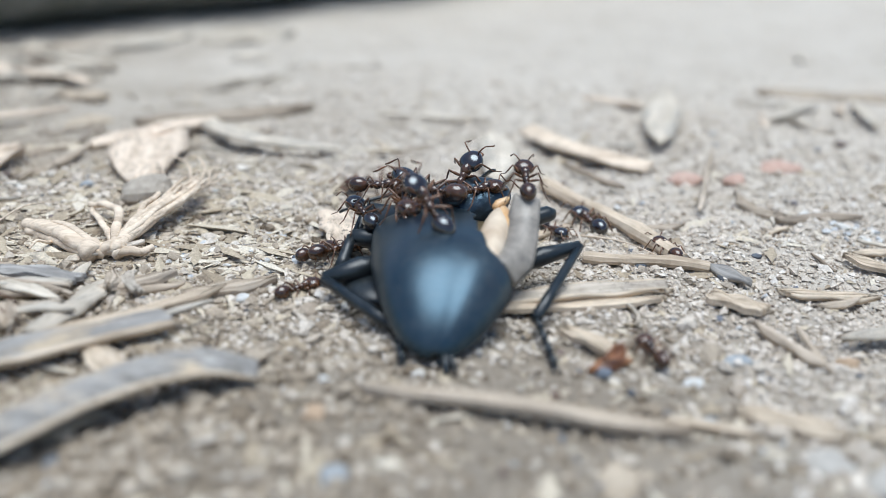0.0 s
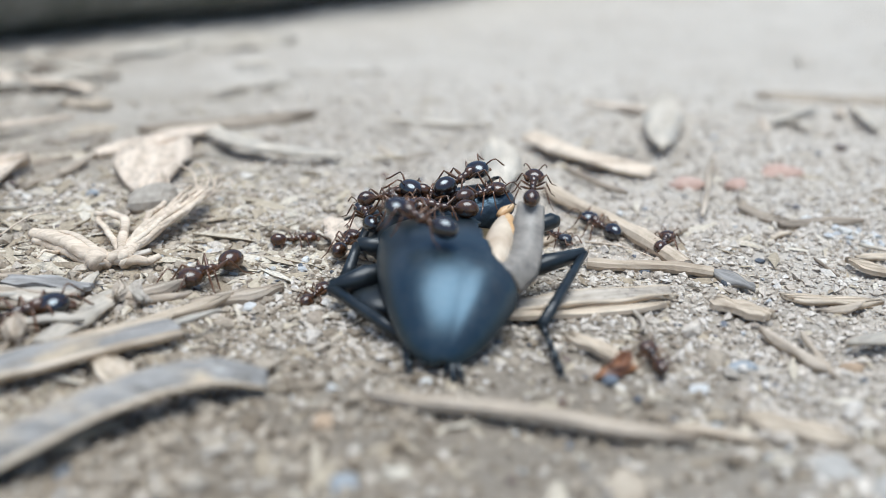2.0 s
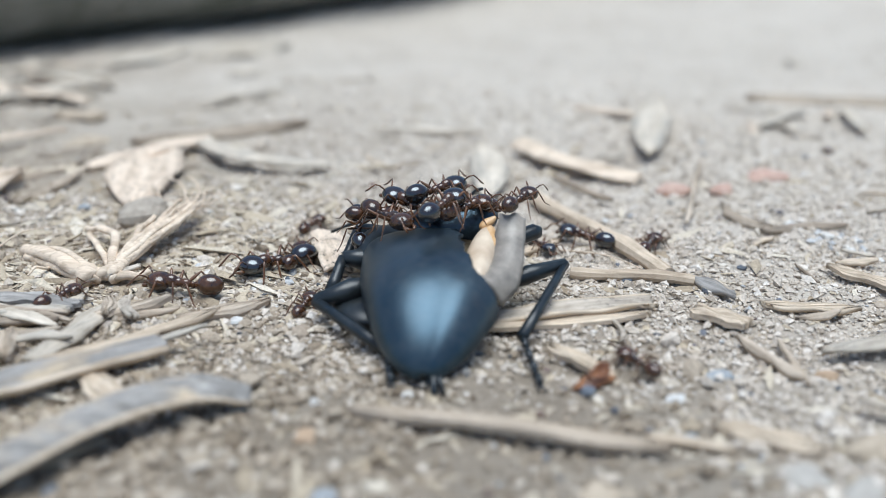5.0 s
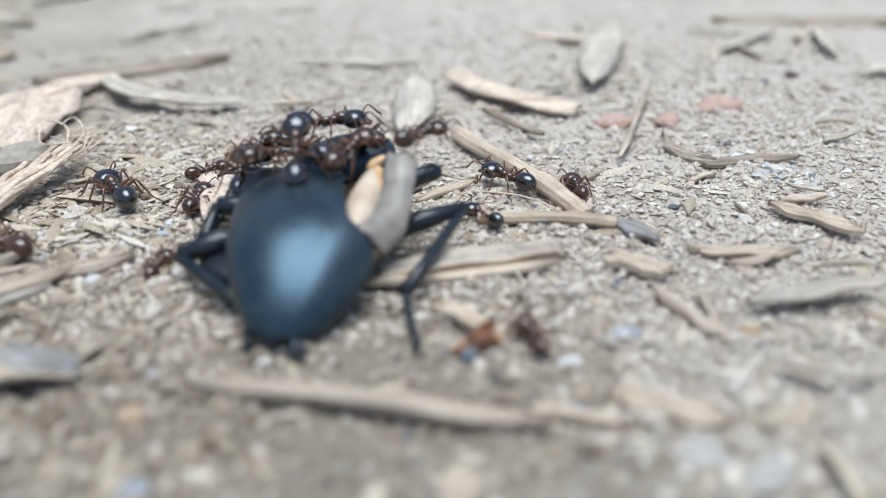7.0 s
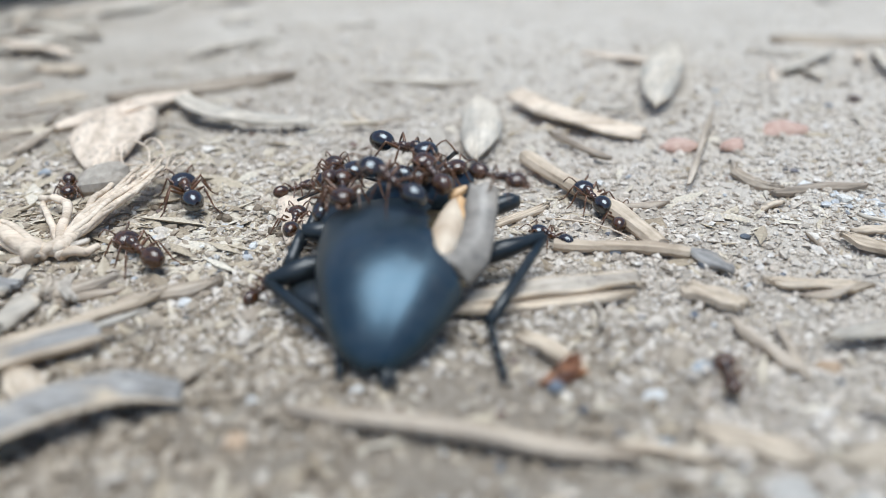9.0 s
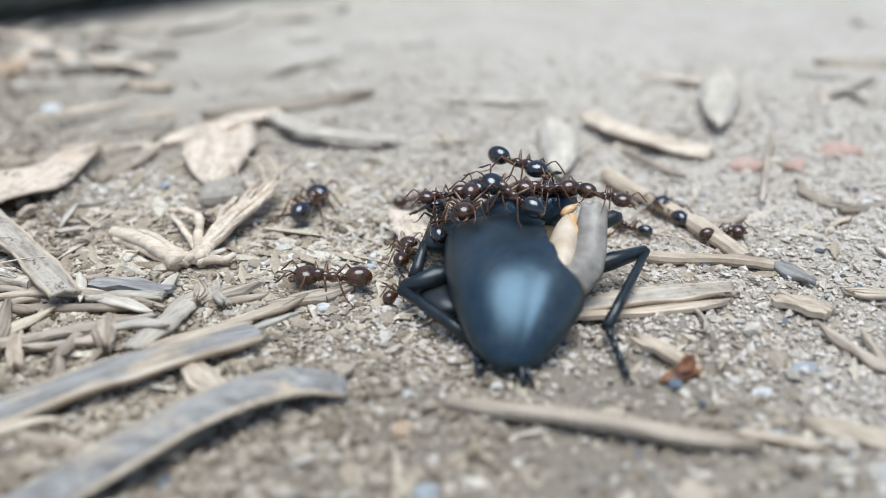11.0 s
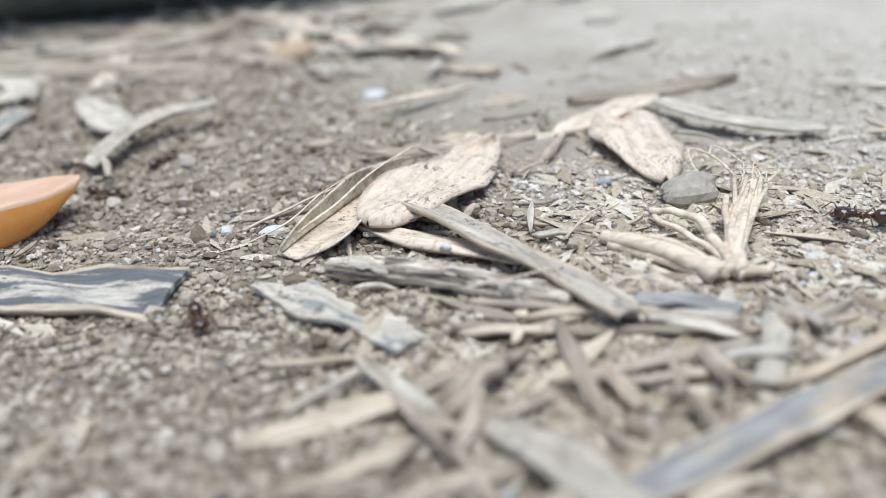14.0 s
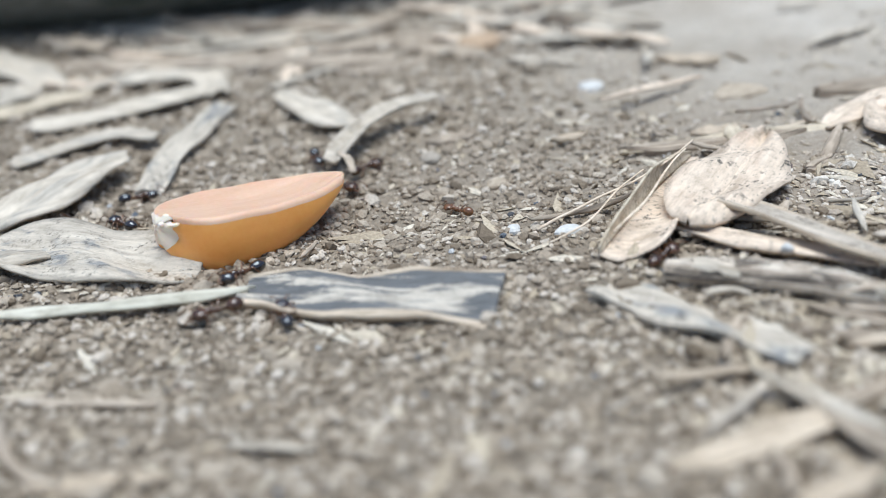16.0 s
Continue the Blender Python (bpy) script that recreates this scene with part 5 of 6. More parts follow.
        pieces.append(tube([toe, toe + (toe - ankle).normalized() * 0.5 + Vector((-0.3, 0, -0.15))], [0.1, 0.04], 5))
        v, f = join(*pieces)
        part("foot", mesh("foot", v, f, M_BEETLELEG), thigh)

    leg((-2.4, 60.4, 2.1), (-7.0, 58.4, 1.6), (-1.9, 53.2, 0.75), (-1.5, 50.2, 0.3), 0.66)
    leg((-2.6, 64.5, 1.8), (-5.6, 63.6, 2.6), (-6.2, 61.2, 1.1), (-7.2, 60.2, 0.4), 0.66)
    leg((-1.6, 68.0, 2.0), (-4.9, 68.4, 3.0), (-5.6, 65.8, 1.4), (-6.4, 64.0, 0.5), 0.60)
    leg((4.9, 60.2, 1.8), (10.3, 62.1, 3.0), (6.7, 54.2, 1.3), (7.5, 50.0, 0.3), 0.54)
    # the middle leg ends in a stump
    v, f = tube([Vector(p) - o for p in ((4.8, 63.6, 2.6), (7.0, 64.6, 3.9), (8.3, 65.0, 4.25), (8.75, 65.1, 4.2))], [0.5, 0.62, 0.6, 0.4], 10)
    part("leg", mesh("leg", v, f, M_BEETLELEG), root)


build_beetle()


def husk(x, y):
    root = tagged(new("seed_husk"), "empty shiny red-brown seed husk lying on soil", "husk")
    v, f = ribbon(3.6, 1.6, 0.15, 0.7, -1.1, 0.2, 1.0, "leaf", 77)
    part("lobe", mesh("lobe", v, f, M_HUSK), root)
    v, f = ribbon(2.4, 1.4, 0.15, -0.4, 1.1, -0.2, 1.0, "leaf", 78)
    part("lobe", mesh("lobe", v, f, M_HUSK), root, at=pose(0.0006, 0.0002, 0.0006, 20, -10, 25))
    root.matrix_world = pose(x * MM, y * MM, 0.0007, 0, -6, 18)
    root.scale = (0.8, 0.7, 0.7)


husk(10.6, 49.7)


# ---- ants ----
LEGS = []


def build_ant(kind, mat, label):
    """An ant 5 mm long that faces +x, its feet at z = 0."""
    root = tagged(new("ant"), label, "ant", "ants")
    dark = M_ANT_BROWN if kind == "black" else mat
    v, f = ball((1.72, 0, 1.03), (0.86, 0.84, 0.60), 22, 16)
    v = [Vector((p[0], p[1] * (1.06 - 0.17 * (p[0] / MM - 1.72)), p[2])) for p in v]
    head = part("head", mesh("ant_head", v, f, mat), root)
    for s in (1, -1):
        v, f = tube([(2.35, 0.30 * s, 0.85), (2.64, 0.34 * s, 0.78), (2.88, 0.08 * s, 0.75)], [0.17, 0.14, 0.05], 7)
        part("jaw", mesh("ant_jaw", v, f, M_ANT_LEG), head)
        v, f = tube([(2.20, 0.26 * s, 1.25), (2.5, 0.62 * s, 1.62), (2.72, 0.84 * s, 1.70), (3.0, 0.95 * s, 1.42), (3.3, 1.0 * s, 1.1), (3.55, 0.95 * s, 0.92)], [0.06, 0.062, 0.05, 0.055, 0.07, 0.05], 7)
        part("antenna", mesh("ant_antenna", v, f, M_ANT_LEG), head)
        v, f = ball((1.98, 0.60 * s, 1.24), (0.13, 0.09, 0.13), 8, 6)
        part("eye", mesh("ant_eye", v, f, M_ANT_BLACK), head)
    v, f = join(ball((0.92, 0, 1.12), (0.56, 0.42, 0.46), 14, 10), ball((0.42, 0, 1.04), (0.42, 0.31, 0.34), 12, 9), ball((-0.08, 0, 0.98), (0.44, 0.31, 0.36), 12, 9), ball((1.32, 0, 1.0), (0.25, 0.2, 0.2), 8, 6))
    part("thorax", mesh("ant_thorax", v, f, dark), root)
    v, f = join(ball((-0.60, 0, 0.93), (0.19, 0.16, 0.27), 10, 8), ball((-0.90, 0, 0.97), (0.19, 0.21, 0.27), 10, 8), tube([(-0.4, 0, 0.88), (-1.15, 0, 0.93)], [0.1, 0.1], 6))
    part("waist", mesh("ant_waist", v, f, dark), root)
    v, f = ball((-1.80, 0, 1.04), (0.92, 0.72, 0.70), 24, 18)
    v = [Vector((p[0], p[1] * (1.0 + 0.12 * (p[0] / MM + 1.8)), p[2])) for p in v]
    part("gaster", mesh("ant_gaster", v, f, mat), root, "glossy rounded abdomen")
    for s in (1, -1):
        for k, (hx, fx) in enumerate(((0.95, 1.7), (0.45, 0.3), (0.0, -1.35))):
            hip = Vector((hx, 0.2 * s, 0.80))
            knee = Vector((hx + (fx - hx) * 0.55, 1.05 * s, 1.50 if k != 1 else 1.40))
            ankle = Vector((hx + (fx - hx) * 1.05, 1.55 * s, 0.35))
            toe = Vector((fx + (fx - hx) * 0.5, 1.95 * s, 0.03))
            v, f = tube([p - hip for p in (hip, hip.lerp(knee, 0.25), (hip + knee) / 2, hip.lerp(knee, 0.85), knee, knee.lerp(ankle, 0.3), knee.lerp(ankle, 0.75), ankle, toe)], [0.08, 0.10, 0.125, 0.085, 0.058, 0.07, 0.066, 0.045, 0.032], 7)
            part("leg", mesh("ant_leg", v, f, M_ANT_LEG), root, at=Matrix.Translation(hip * MM))
    return root


ANT = {
    "black": build_ant("black", M_ANT_BLACK, "glossy black ant with reddish brown legs"),
    "brown": build_ant("brown", M_ANT_BROWN, "glossy dark brown ant with thin legs"),
    "red": build_ant("red", M_ANT_RED, "small reddish brown ant on the soil"),
}
POOL = {kind: [first] + [copy_thing(first, Matrix()) for _ in range(ANT_COUNT[kind] - 1)] for kind, first in ANT.items()}


def ant(kind, size, rows):
    """The next ant of that colour. rows: seconds, x, y, height over the soil (mm), yaw, pitch; on the beetle the height is over z = 0."""
    ob = POOL[kind].pop()
    ob.scale = (size, size, size)
    path = []
    for t, x, y, z, yaw, pitch in rows:
        foot = z if z > 2.5 else z + float(ground_z(x, y)) + 0.1
        path.append((t, pose(x * MM, y * MM, foot * MM, 0, -pitch, yaw)))
    walk(ob, path)
    swing(ob, rows)


def swing(ob, rows):
    """Legs step by threes while the ant goes, and shift a little while it stands."""
    legs = [c for c in ob.children if c.name.startswith("leg")]
    ts = np.array([r[0] for r in rows])
    xy = np.array([r[1:3] for r in rows])
    when = np.arange(0, 16.01, 0.2)
    far = np.concatenate([[0], np.cumsum(np.hypot(*np.diff(xy, axis=0).T))])
    for k, leg in enumerate(legs):
        at = leg.matrix_basis.translation.copy()
        s = 1 if at.y > 0 else -1
        side = (k + (k // 3)) % 2
        out = []
        for t in when:
            d = float(np.interp(t, ts, far))
            go = min(1.0, abs(float(np.interp(t + 0.1, ts, far)) - float(np.interp(t - 0.1, ts, far))) / 0.25)
            a = math.sin(2 * math.pi * d / 2.4 + math.pi * side + 0.9 * t)
            out.append((float(t), Matrix.Translation(at) @ pose(0, 0, 0, s * (3 + 6 * go) * max(0, a), 0, (4 + 13 * go) * a)))
        walk(leg, out)


def motions():
    ant("black", 1.20, [(0.00, -29.4, 52.7, 0.0, 19, 1), (1.00, -29.4, 52.7, 0.0, 19, 1), (2.00, -26.2, 55.0, 0.0, 33, 1), (2.50, -23.1, 56.8, 0.0, 12, 0), (3.00, -22.9, 58.8, 0.0, 65, 0), (3.83, -18.1, 62.0, 0.0, 122, 0), (4.67, -13.4, 65.3, 0.0, 180, 0), (5.50, -8.6, 68.6, 0.0, 238, -0), (6.00, -10.6, 68.3, 0.0, 182, -0), (6.50, -12.5, 68.1, 0.0, 126, -0), (7.00, -14.4, 70.4, 0.0, 124, -0), (7.50, -14.9, 71.2, 0.0, 125, -0), (8.00, -16.2, 72.6, 0.0, 129, -0), (10.50, -16.1, 74.1, 0.0, 82, 0), (11.00, -15.8, 74.1, 0.0, 79, 0), (11.50, -15.8, 74.2, 0.0, 82, 0), (12.00, -15.0, 74.5, 0.0, 79, 0), (12.50, -14.4, 75.8, 0.0, 96, -0), (13.00, -9.7, 76.4, 0.0, 87, 0), (13.50, -4.1, 76.2, 0.0, 78, 0), (14.00, -7.4, 75.0, 0.0, 70, 0), (16.00, -7.4, 75.0, 0.0, 70, 0)])
    ant("brown", 1.10, [(0.00, -4.9, 79.9, 0.0, -161, -0), (0.50, -7.1, 79.4, 0.0, -154, -0), (1.00, -9.8, 73.2, 0.0, -117, -0), (1.50, -14.5, 66.4, 0.0, -123, -0), (2.00, -15.9, 62.6, 0.0, -126, -0), (2.50, -17.5, 61.4, 0.0, -147, -0), (3.00, -18.3, 62.5, 0.0, -199, -0), (5.50, -16.6, 62.7, 0.0, -180, -0), (6.50, -16.4, 59.3, 0.0, -124, -0), (6.75, -17.8, 60.5, 0.0, -169, -0), (7.00, -19.1, 61.7, 0.0, -213, -0), (7.50, -17.1, 63.2, 0.0, -160, -0), (7.75, -17.7, 64.4, 0.0, -205, -0), (8.00, -18.3, 65.7, 0.0, -249, -0), (10.50, -13.1, 61.3, 0.0, -179, -0), (11.00, -12.2, 61.2, 0.0, -182, -0), (11.50, -11.4, 60.9, 0.0, -184, -0), (12.00, -10.0, 59.8, 0.0, -178, -0), (12.50, -9.7, 60.0, 0.0, -156, -0), (13.00, -9.4, 59.5, 0.0, -156, -0), (16.00, -9.4, 59.5, 0.0, -156, -0)])
    ant("brown", 0.75, [(0.00, -35.6, 59.4, 0.0, 26, 2), (3.00, -39.8, 66.4, 0.0, 27, 3), (5.50, -22.4, 60.0, 0.0, 59, 0), (6.50, -21.4, 60.7, 0.0, -10, 0), (7.00, -19.9, 61.9, 0.0, -2, 0), (8.00, -26.3, 76.4, 0.0, -72, 0), (10.50, -26.5, 73.6, 0.0, -69, 0), (10.75, -24.9, 72.3, 0.0, -143, -0), (11.00, -23.2, 71.0, 0.0, -218, -0), (11.50, -22.4, 70.5, 0.0, -207, -0), (12.00, -21.2, 70.7, 0.0, -179, -0), (12.50, -19.8, 71.4, 0.0, -142, -0), (13.00, -18.2, 72.7, 0.0, -168, -0), (13.50, -14.3, 73.4, 0.0, -191, -0), (14.00, -12.5, 73.0, 0.0, -192, -0), (16.00, -12.5, 73.0, 0.0, -192, -0)])
    ant("black", 0.97, [(0.00, 12.7, 73.3, 0.0, 109, -0), (0.50, 12.7, 73.5, 0.0, 121, -0), (2.00, 13.3, 73.2, 0.0, 116, -0), (2.50, 13.4, 72.6, 0.0, 119, -0), (3.00, 13.3, 72.5, 0.0, 135, -0), (5.50, 13.3, 72.3, 0.0, 143, -0), (6.50, 13.5, 71.9, 0.0, 125, -0), (7.00, 13.6, 71.7, 0.0, 133, -0), (7.50, 14.0, 72.2, 0.0, 133, -0), (8.00, 14.5, 72.0, 0.0, 122, -0), (10.50, 14.7, 75.7, 0.0, 105, -0), (11.00, 14.4, 74.4, 0.0, 105, -0), (11.50, 14.3, 73.5, 0.0, 110, -0), (16.00, 14.3, 73.5, 0.0, 110, -0)])
    ant("brown", 0.76, [(0.00, 17.8, 67.6, 0.0, 106, -0), (0.50, 17.5, 68.2, 0.0, 98, -0), (1.00, 17.6, 68.8, 0.0, 82, 0), (1.50, 17.7, 69.7, 0.0, 76, 0), (2.00, 17.8, 69.9, 0.0, 66, 0), (2.50, 17.7, 69.5, 0.0, 57, 0), (3.00, 17.7, 69.4, 0.0, 63, 0), (5.50, 18.5, 72.0, 0.0, 60, 0), (6.50, 18.4, 71.9, 0.0, 91, -0), (7.00, 18.5, 71.0, 0.0, 98, -0), (7.50, 17.6, 71.1, 0.0, 163, -0), (8.00, 15.8, 70.2, 0.0, 118, -0), (10.50, 17.5, 70.4, 0.0, 46, 0), (11.00, 17.7, 69.9, 0.0, 17, 0), (11.50, 17.7, 69.7, 0.0, 40, 0), (16.00, 17.7, 69.7, 0.0, 40, 0)])
    ant("brown", 0.70, [(0.00, 13.5, 51.4, 0.0, 103, -0), (0.50, 13.2, 51.1, 0.0, 96, -0), (1.00, 13.2, 51.2, 0.0, 90, -0), (2.00, 13.2, 51.3, 0.0, 96, -0), (2.50, 13.4, 51.8, 0.0, 102, -0), (3.00, 13.5, 51.9, 0.0, 92, -0), (5.50, 13.7, 51.6, 0.0, 124, -0), (6.50, 13.7, 50.3, 0.0, 101, -0), (7.00, 13.6, 50.5, 0.0, 104, -0), (7.50, 13.1, 49.3, 0.0, 87, 0), (8.00, 12.5, 47.4, 0.0, 68, 0), (9.00, 19.5, 50.0, 0.0, 88, 0), (10.50, 28.9, 55.8, 0.0, 81, 0), (16.00, 28.9, 55.8, 0.0, 81, 0)])
    ant("black", 0.70, [(0.00, 9.5, 71.2, 0.0, -60, 0), (5.50, 9.5, 71.2, 0.0, -60, 0), (5.83, 10.2, 69.1, 0.0, -119, 0), (6.17, 10.9, 67.0, 0.0, -178, -0), (6.50, 11.6, 64.9, 0.0, -238, -0), (7.00, 11.6, 65.9, 0.0, -231, -0), (7.50, 12.3, 64.8, 0.0, -231, -0), (8.00, 11.2, 64.5, 0.0, -239, -0), (10.50, 11.2, 71.8, 0.0, -195, -0), (11.00, 10.6, 70.9, 0.0, -214, -0), (11.50, 11.0, 70.2, 0.0, -258, -0), (16.00, 11.0, 70.2, 0.0, -258, -0)])
    ant("brown", 0.70, [(0.00, -8.9, 59.9, -0.2, 42, 0), (1.00, -8.6, 60.3, -0.2, 51, 0), (3.00, -8.0, 60.2, -0.2, 79, 0), (5.50, -8.1, 60.7, -0.2, 78, 0), (7.00, -8.8, 60.2, -0.2, 84, 0), (8.00, -8.4, 59.3, -0.2, 81, 0), (10.50, -7.2, 60.4, -0.2, 59, 0), (16.00, -7.2, 60.4, -0.2, 59, 0)])
    ant("brown", 0.70, [(0.00, -8.3, 65.2, 0.0, 47, 0), (1.00, -9.0, 65.7, 0.0, 68, 0), (2.00, -11.0, 70.0, 0.0, 14, 0), (3.00, -7.7, 77.1, 0.0, 2, 0), (5.50, -9.5, 75.0, 0.0, 75, 0), (7.00, -8.8, 74.7, 0.0, 40, 0), (8.00, -8.3, 74.3, 0.0, 34, 0), (10.50, -7.7, 77.1, 0.0, 40, 0), (12.00, -6.6, 75.1, 0.0, 4, 0), (12.50, -6.7, 75.5, 0.0, 18, 0), (16.00, -6.7, 75.5, 0.0, 18, 0)])
    ant("brown", 0.86, [(0.00, -6.8, 65.0, 0.2, 35, 0), (3.00, -6.8, 68.3, 0.2, 83, 0), (5.50, -10.0, 68.2, 0.2, 79, 0), (8.00, -7.3, 69.6, 0.2, 91, -0), (10.50, -7.1, 66.5, 0.2, 86, 0), (11.00, -7.2, 65.6, 0.2, 83, 0), (11.50, -7.0, 64.9, 0.2, 85, 0), (12.00, -6.7, 65.8, 0.2, 106, -0), (12.50, -7.0, 64.9, 0.2, 135, -0), (13.00, -6.6, 63.9, 0.2, 145, -0), (16.00, -6.6, 63.9, 0.2, 145, -0)])
    ant("black", 1.02, [(0.00, -0.6, 59.3, 6.0, 132, 36), (0.50, -0.9, 59.0, 6.0, 141, 31), (1.00, -0.7, 59.0, 6.0, 139, 30), (1.50, -0.9, 58.6, 6.0, 144, 27), (2.00, -1.3, 57.4, 6.1, 150, 11), (2.50, -1.8, 57.0, 5.9, 152, 0), (3.00, -3.2, 57.0, 5.7, 186, -0), (4.25, -0.5, 60.2, 5.9, 115, 2), (5.50, 2.1, 63.5, 6.1, 44, 3), (6.50, -0.2, 62.7, 6.0, 55, 28), (7.00, -0.1, 62.8, 6.0, 94, 36), (7.50, 0.5, 62.7, 6.0, 98, 35), (8.00, 0.5, 61.5, 6.0, 132, 25), (10.50, 0.3, 62.7, 6.1, 146, 15), (11.00, 0.4, 62.7, 6.0, 145, 17), (11.50, 0.6, 62.4, 6.0, 142, 18), (12.00, 1.9, 61.4, 6.0, 139, 30), (12.50, 2.0, 62.2, 6.0, 137, 20), (16.00, 2.0, 62.2, 6.0, 137, 20)])
    ant("black", 1.05, [(0.00, 2.4, 68.0, 4.9, 59, 36), (0.50, 2.5, 68.0, 5.1, 62, 27), (1.00, 2.7, 68.2, 5.5, 57, 10), (1.50, 2.2, 68.0, 5.4, 51, 15), (2.00, 1.9, 68.0, 5.3, 48, 8), (2.50, 1.3, 68.0, 5.1, 41, 10), (3.00, 1.2, 68.0, 5.2, 39, 10), (5.50, 1.1, 68.0, 5.4, 37, 0), (6.50, 1.0, 68.2, 5.5, 24, 0), (7.00, 1.2, 68.6, 5.5, 9, 0), (7.50, 0.8, 68.9, 5.5, 15, 0), (8.00, 0.6, 68.7, 5.5, -6, 0), (10.50, 1.4, 70.2, 5.5, -38, -3), (11.00, 1.3, 70.1, 5.5, -39, -3), (11.50, 1.5, 69.9, 5.5, -36, 0), (12.00, 1.2, 70.1, 5.5, -4, 0), (12.50, 1.1, 69.7, 5.5, -54, 0), (16.00, 1.1, 69.7, 5.5, -54, 0)])
    ant("brown", 0.81, [(0.00, 6.4, 63.8, 6.5, 93, 18), (1.50, 6.6, 63.9, 6.5, 89, 16), (2.00, 6.6, 63.6, 6.5, 82, 14), (2.50, 6.6, 63.6, 6.5, 77, 13), (3.00, 6.7, 64.1, 6.5, 70, 11), (5.50, 7.0, 63.4, 6.5, 57, 0), (6.50, 7.3, 64.6, 6.5, 56, 8), (7.00, 7.6, 63.7, 6.5, 44, 0), (7.50, 7.4, 63.3, 6.5, 26, 0), (7.75, 7.4, 63.2, 6.2, -14, -0), (8.00, 7.4, 63.0, 5.9, -55, -0), (10.50, 7.1, 63.0, 6.2, 6, 0), (11.00, 7.2, 63.0, 6.0, -35, -0), (11.50, 5.4, 63.0, 5.5, 34, 1), (16.00, 5.4, 63.0, 5.5, 34, 1)])
    ant("brown", 0.88, [(0.00, 3.2, 66.0, 4.7, 29, 0), (3.00, 3.2, 66.2, 5.0, 40, 0), (5.50, 3.7, 66.7, 5.0, -32, 0), (6.25, 3.5, 66.4, 5.0, 7, 0), (7.00, 3.4, 66.0, 4.9, 46, 0), (10.50, 3.5, 66.0, 5.0, 31, 0), (12.00, 3.2, 66.0, 4.7, 27, 0), (16.00, 3.2, 66.0, 4.7, 27, 0)])
    ant("brown", 0.78, [(0.00, -3.9, 66.0, 4.9, 5, 0), (1.00, -3.8, 66.0, 4.4, 14, 0), (2.00, -3.9, 66.0, 4.7, 34, 0), (3.00, -3.2, 66.5, 5.0, -20, 0), (5.50, -3.5, 66.0, 4.3, 23, 0), (7.00, -3.0, 66.3, 5.0, 60, 3), (8.00, -3.4, 67.7, 5.0, 18, 0), (8.83, -3.8, 67.1, 4.9, 77, 0), (9.67, -4.1, 66.6, 4.8, 136, -0), (10.50, -4.5, 66.0, 4.8, 194, -0), (11.00, -4.3, 66.0, 4.7, 205, -0), (11.50, -3.0, 66.8, 5.0, 202, -0), (12.00, -4.0, 66.2, 5.0, 169, -0), (12.50, -3.3, 66.0, 4.6, 214, -2), (16.00, -3.3, 66.0, 4.6, 214, -2)])
    ant("black", 0.86, [(0.00, -5.0, 65.4, 3.0, 118, 8), (1.00, -4.8, 65.9, 3.0, 113, 12), (2.00, -5.1, 66.2, 3.0, 105, 3), (3.00, -4.8, 67.0, 3.8, 93, 10), (5.50, -4.7, 67.0, 3.0, 98, 25), (7.00, -4.6, 67.0, 3.0, 94, 23), (8.00, -4.4, 67.0, 3.3, 86, 25), (10.50, -4.7, 66.8, 2.9, 95, 26), (11.00, -4.8, 65.5, 3.0, 98, 22), (11.50, -4.1, 65.0, 3.0, 77, 11), (12.00, -5.0, 66.0, 3.0, 64, 11), (12.50, -5.0, 65.9, 3.0, 64, 15), (16.00, -5.0, 65.9, 3.0, 64, 15)])
    ant("brown", 0.94, [(0.00, -0.0, 64.0, 5.2, 159, 0), (1.00, 0.4, 64.0, 4.5, 199, -0), (2.00, 0.4, 64.0, 4.5, 170, 0), (2.50, 0.9, 64.0, 4.8, 104, 1), (3.00, 1.5, 64.0, 5.1, 38, 2), (5.50, 3.3, 64.1, 5.5, 40, 0), (6.50, 2.8, 64.2, 5.5, 43, 5), (7.50, 3.5, 64.0, 5.2, 73, 14), (8.00, 3.3, 64.3, 5.5, 60, 12), (9.25, 3.0, 64.8, 5.5, 134, 6), (10.50, 2.8, 65.3, 5.5, 208, -0), (11.25, 3.6, 65.0, 5.5, 166, 8), (12.00, 4.5, 64.7, 5.5, 123, 16), (16.00, 4.5, 64.7, 5.5, 123, 16)])
    ant("brown", 0.64, [(0.00, -96.0, 76.2, 0.2, 60, 2), (15.50, -96.0, 76.2, 0.2, 60, 2), (16.00, -95.6, 76.7, 0.2, 54, 2)])
    ant("black", 0.64, [(0.00, -88.9, 75.8, 0.0, 58, 2), (14.50, -88.9, 75.8, 0.0, 58, 2), (15.00, -91.6, 81.2, 0.0, 57, 2), (15.50, -89.9, 81.3, 0.0, 67, 1), (16.00, -90.7, 83.6, 0.0, 18, 4)])
    ant("black", 0.64, [(0.00, -73.2, 66.6, 0.0, -61, 2), (14.50, -73.2, 66.6, 0.0, -61, 2), (15.00, -73.9, 68.0, 0.0, -78, 1), (15.50, -75.3, 68.4, 0.0, -143, -3), (16.00, -77.0, 67.5, 0.0, -139, -3)])
    ant("brown", 0.64, [(0.00, -77.9, 61.2, 0.0, -111, -1), (14.50, -77.9, 61.2, 0.0, -111, -1), (15.00, -78.0, 63.8, 0.0, -129, -2), (15.50, -77.4, 63.3, 0.0, -152, -3), (16.00, -77.1, 62.2, 0.0, -149, -3)])
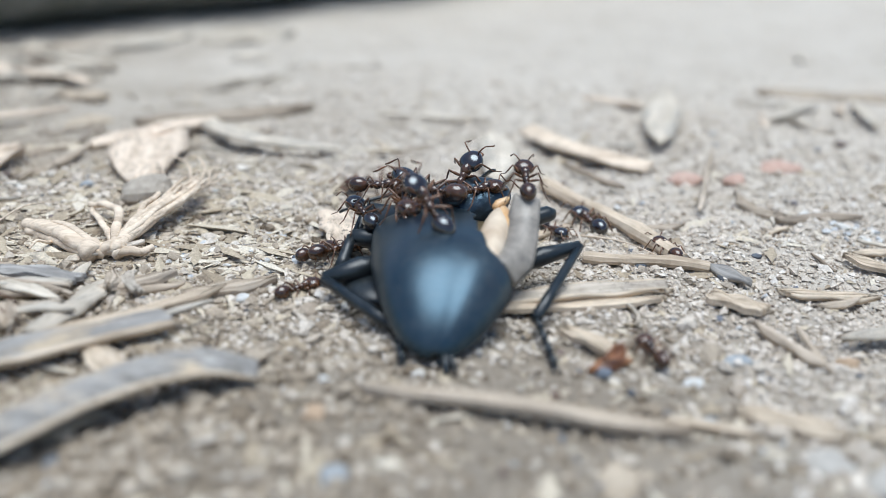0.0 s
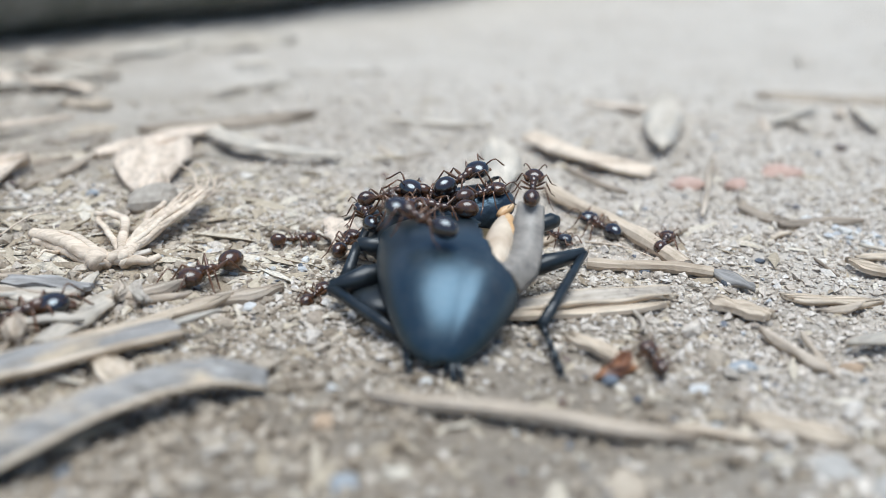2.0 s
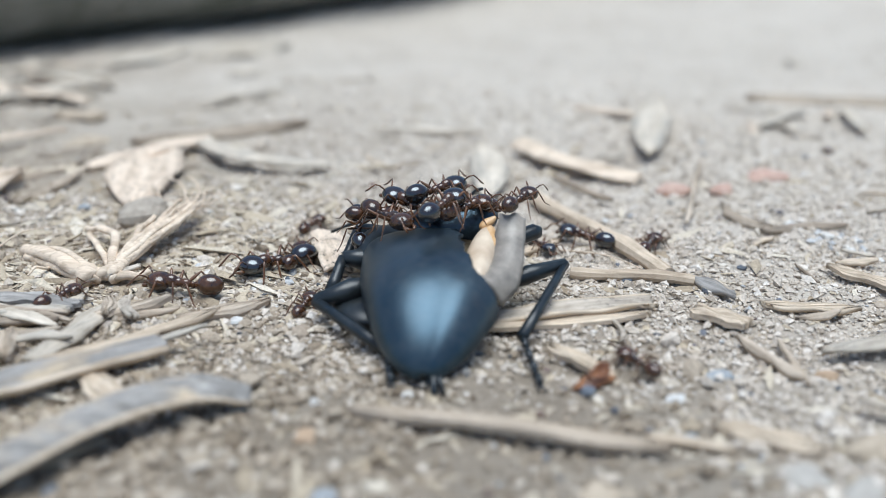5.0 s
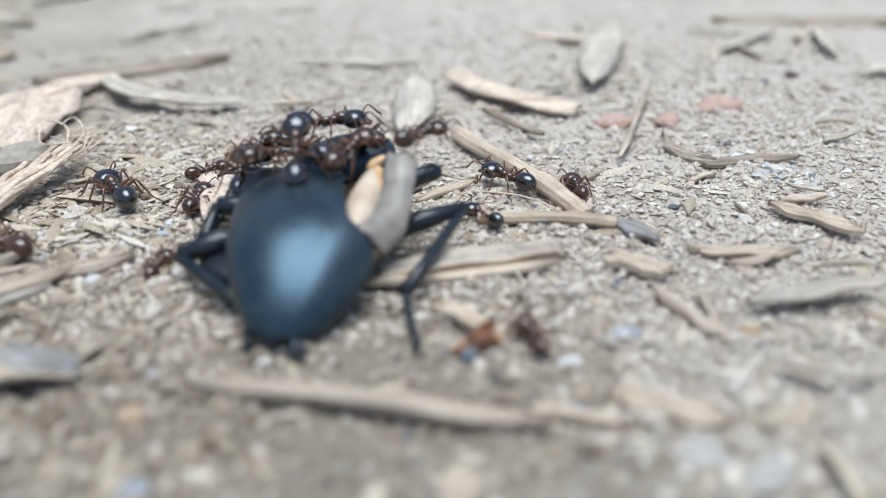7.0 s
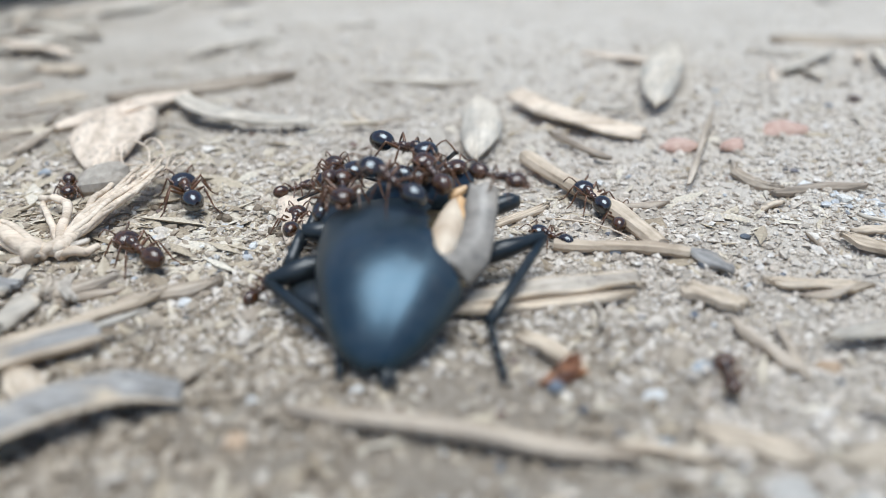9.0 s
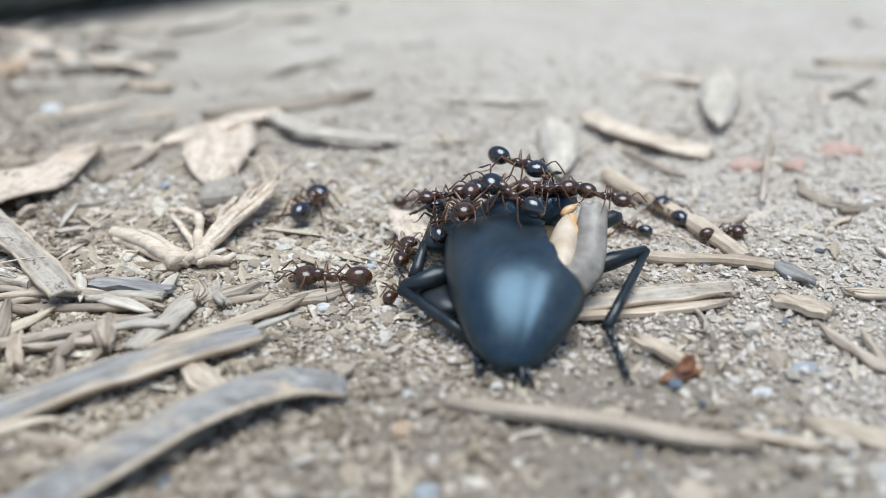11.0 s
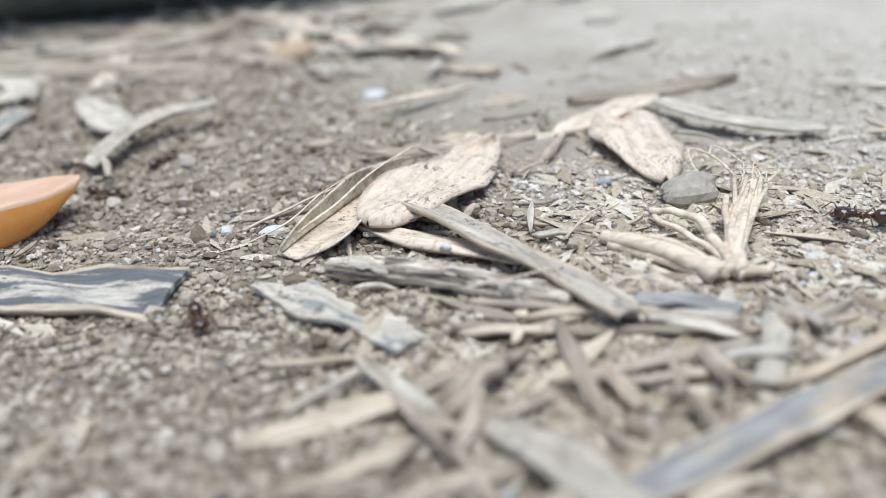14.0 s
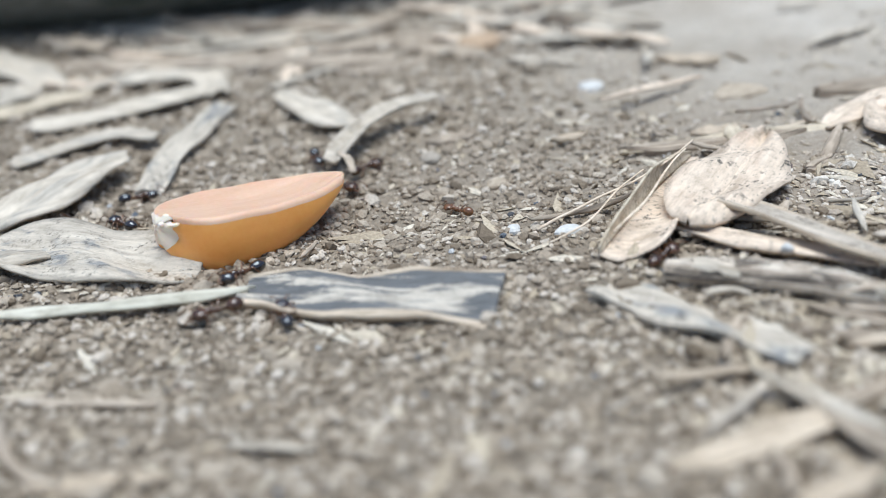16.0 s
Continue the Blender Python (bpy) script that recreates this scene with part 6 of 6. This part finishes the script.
    ant("black", 0.64, [(0.00, -73.5, 63.4, 0.0, 116, -2), (14.50, -73.5, 63.4, 0.0, 116, -2), (15.00, -73.3, 63.3, 0.0, 111, -1), (15.50, -73.1, 62.2, 0.0, 116, -2), (16.00, -72.9, 62.4, 0.0, 112, -1)])
    ant("brown", 0.64, [(0.00, -62.0, 61.8, 0.0, -14, 4), (12.50, -62.0, 61.8, 0.0, -14, 4), (13.00, -61.9, 63.2, 0.0, -14, 4), (13.50, -61.5, 64.1, 0.0, -20, 3), (14.00, -56.9, 60.5, 0.0, -65, 2), (14.50, -55.0, 60.7, 0.0, -17, 3), (15.00, -54.6, 62.5, 0.0, 58, 2), (15.50, -52.1, 66.9, 0.0, 47, 2), (16.00, -49.1, 67.9, 0.0, 56, 2)])
    ant("red", 0.50, [(0.00, -41.1, 79.8, 0.0, 116, -1), (12.50, -41.1, 79.8, 0.0, 116, -1), (12.75, -43.4, 79.0, 1.6, 60, 1), (13.00, -44.8, 78.0, 2.4, 5, 3), (13.50, -47.8, 75.0, 2.4, -20, 3), (13.75, -49.3, 76.0, 1.7, 38, 1), (14.00, -51.2, 77.4, 0.6, 96, -0), (14.25, -52.9, 76.3, 0.0, 153, -2), (14.50, -54.6, 75.2, 0.0, 211, -3), (15.00, -56.9, 76.3, 0.0, 137, -3), (15.50, -59.2, 77.7, 0.0, 139, -3), (16.00, -63.2, 78.1, 0.0, 151, -3)])
    ant("brown", 0.64, [(0.00, -71.9, 82.7, 0.0, -20, 3), (14.50, -71.9, 82.7, 0.0, -20, 3), (16.00, -73.2, 83.3, 0.0, -29, 3)])
    ant("black", 0.64, [(0.00, -76.6, 89.0, 0.0, -178, -4), (14.50, -76.6, 89.0, 0.0, -178, -4), (15.00, -76.8, 89.8, 0.0, -121, -1), (15.50, -77.0, 90.6, 0.0, -65, 2), (16.00, -76.6, 89.5, 0.0, -68, 1)])
    ant("brown", 0.64, [(0.00, -69.1, 90.0, -0.2, 65, 2), (14.50, -69.1, 90.0, -0.2, 65, 2), (16.00, -71.9, 87.7, -0.2, 48, 2)])
    ant("black", 0.64, [(0.00, -90.3, 78.8, -0.2, 150, -3), (15.50, -90.3, 78.8, -0.2, 150, -3), (16.00, -89.6, 77.4, -0.2, 146, -3)])
    ant("black", 1.08, [(0.00, -0.7, 66.2, 4.6, 158, 14), (1.20, -0.4, 66.4, 4.5, 163, 18), (2.40, -0.3, 66.2, 4.5, 179, 7), (3.60, -1.0, 66.6, 4.5, 139, 1), (5.50, -0.6, 66.8, 4.6, 139, 8), (6.80, -0.1, 66.1, 4.6, 132, 4), (8.00, -0.9, 66.6, 4.6, 145, -3), (9.40, -0.5, 66.3, 4.5, 154, -4), (10.60, 0.0, 66.8, 4.4, 155, -4), (12.00, -0.4, 66.6, 4.4, 146, 3), (14.00, -0.1, 66.2, 4.7, 130, 2), (16.00, -0.7, 67.0, 4.7, 194, 10)])
    ant("brown", 1.05, [(0.00, -1.9, 64.2, 4.3, 279, -3), (1.20, -3.0, 64.6, 4.3, 275, 5), (2.40, -2.3, 64.7, 4.4, 293, 9), (3.60, -2.0, 64.8, 4.3, 298, -2), (5.50, -2.7, 64.8, 4.4, 313, 5), (6.80, -3.1, 65.2, 4.4, 266, 16), (8.00, -2.6, 64.1, 4.3, 276, 18), (9.40, -2.9, 64.5, 4.3, 278, -2), (10.60, -2.5, 64.9, 4.4, 268, -4), (12.00, -2.6, 64.4, 4.2, 255, 21), (14.00, -2.3, 64.3, 4.4, 309, -14), (16.00, -2.8, 64.5, 4.4, 283, 3)])


motions()
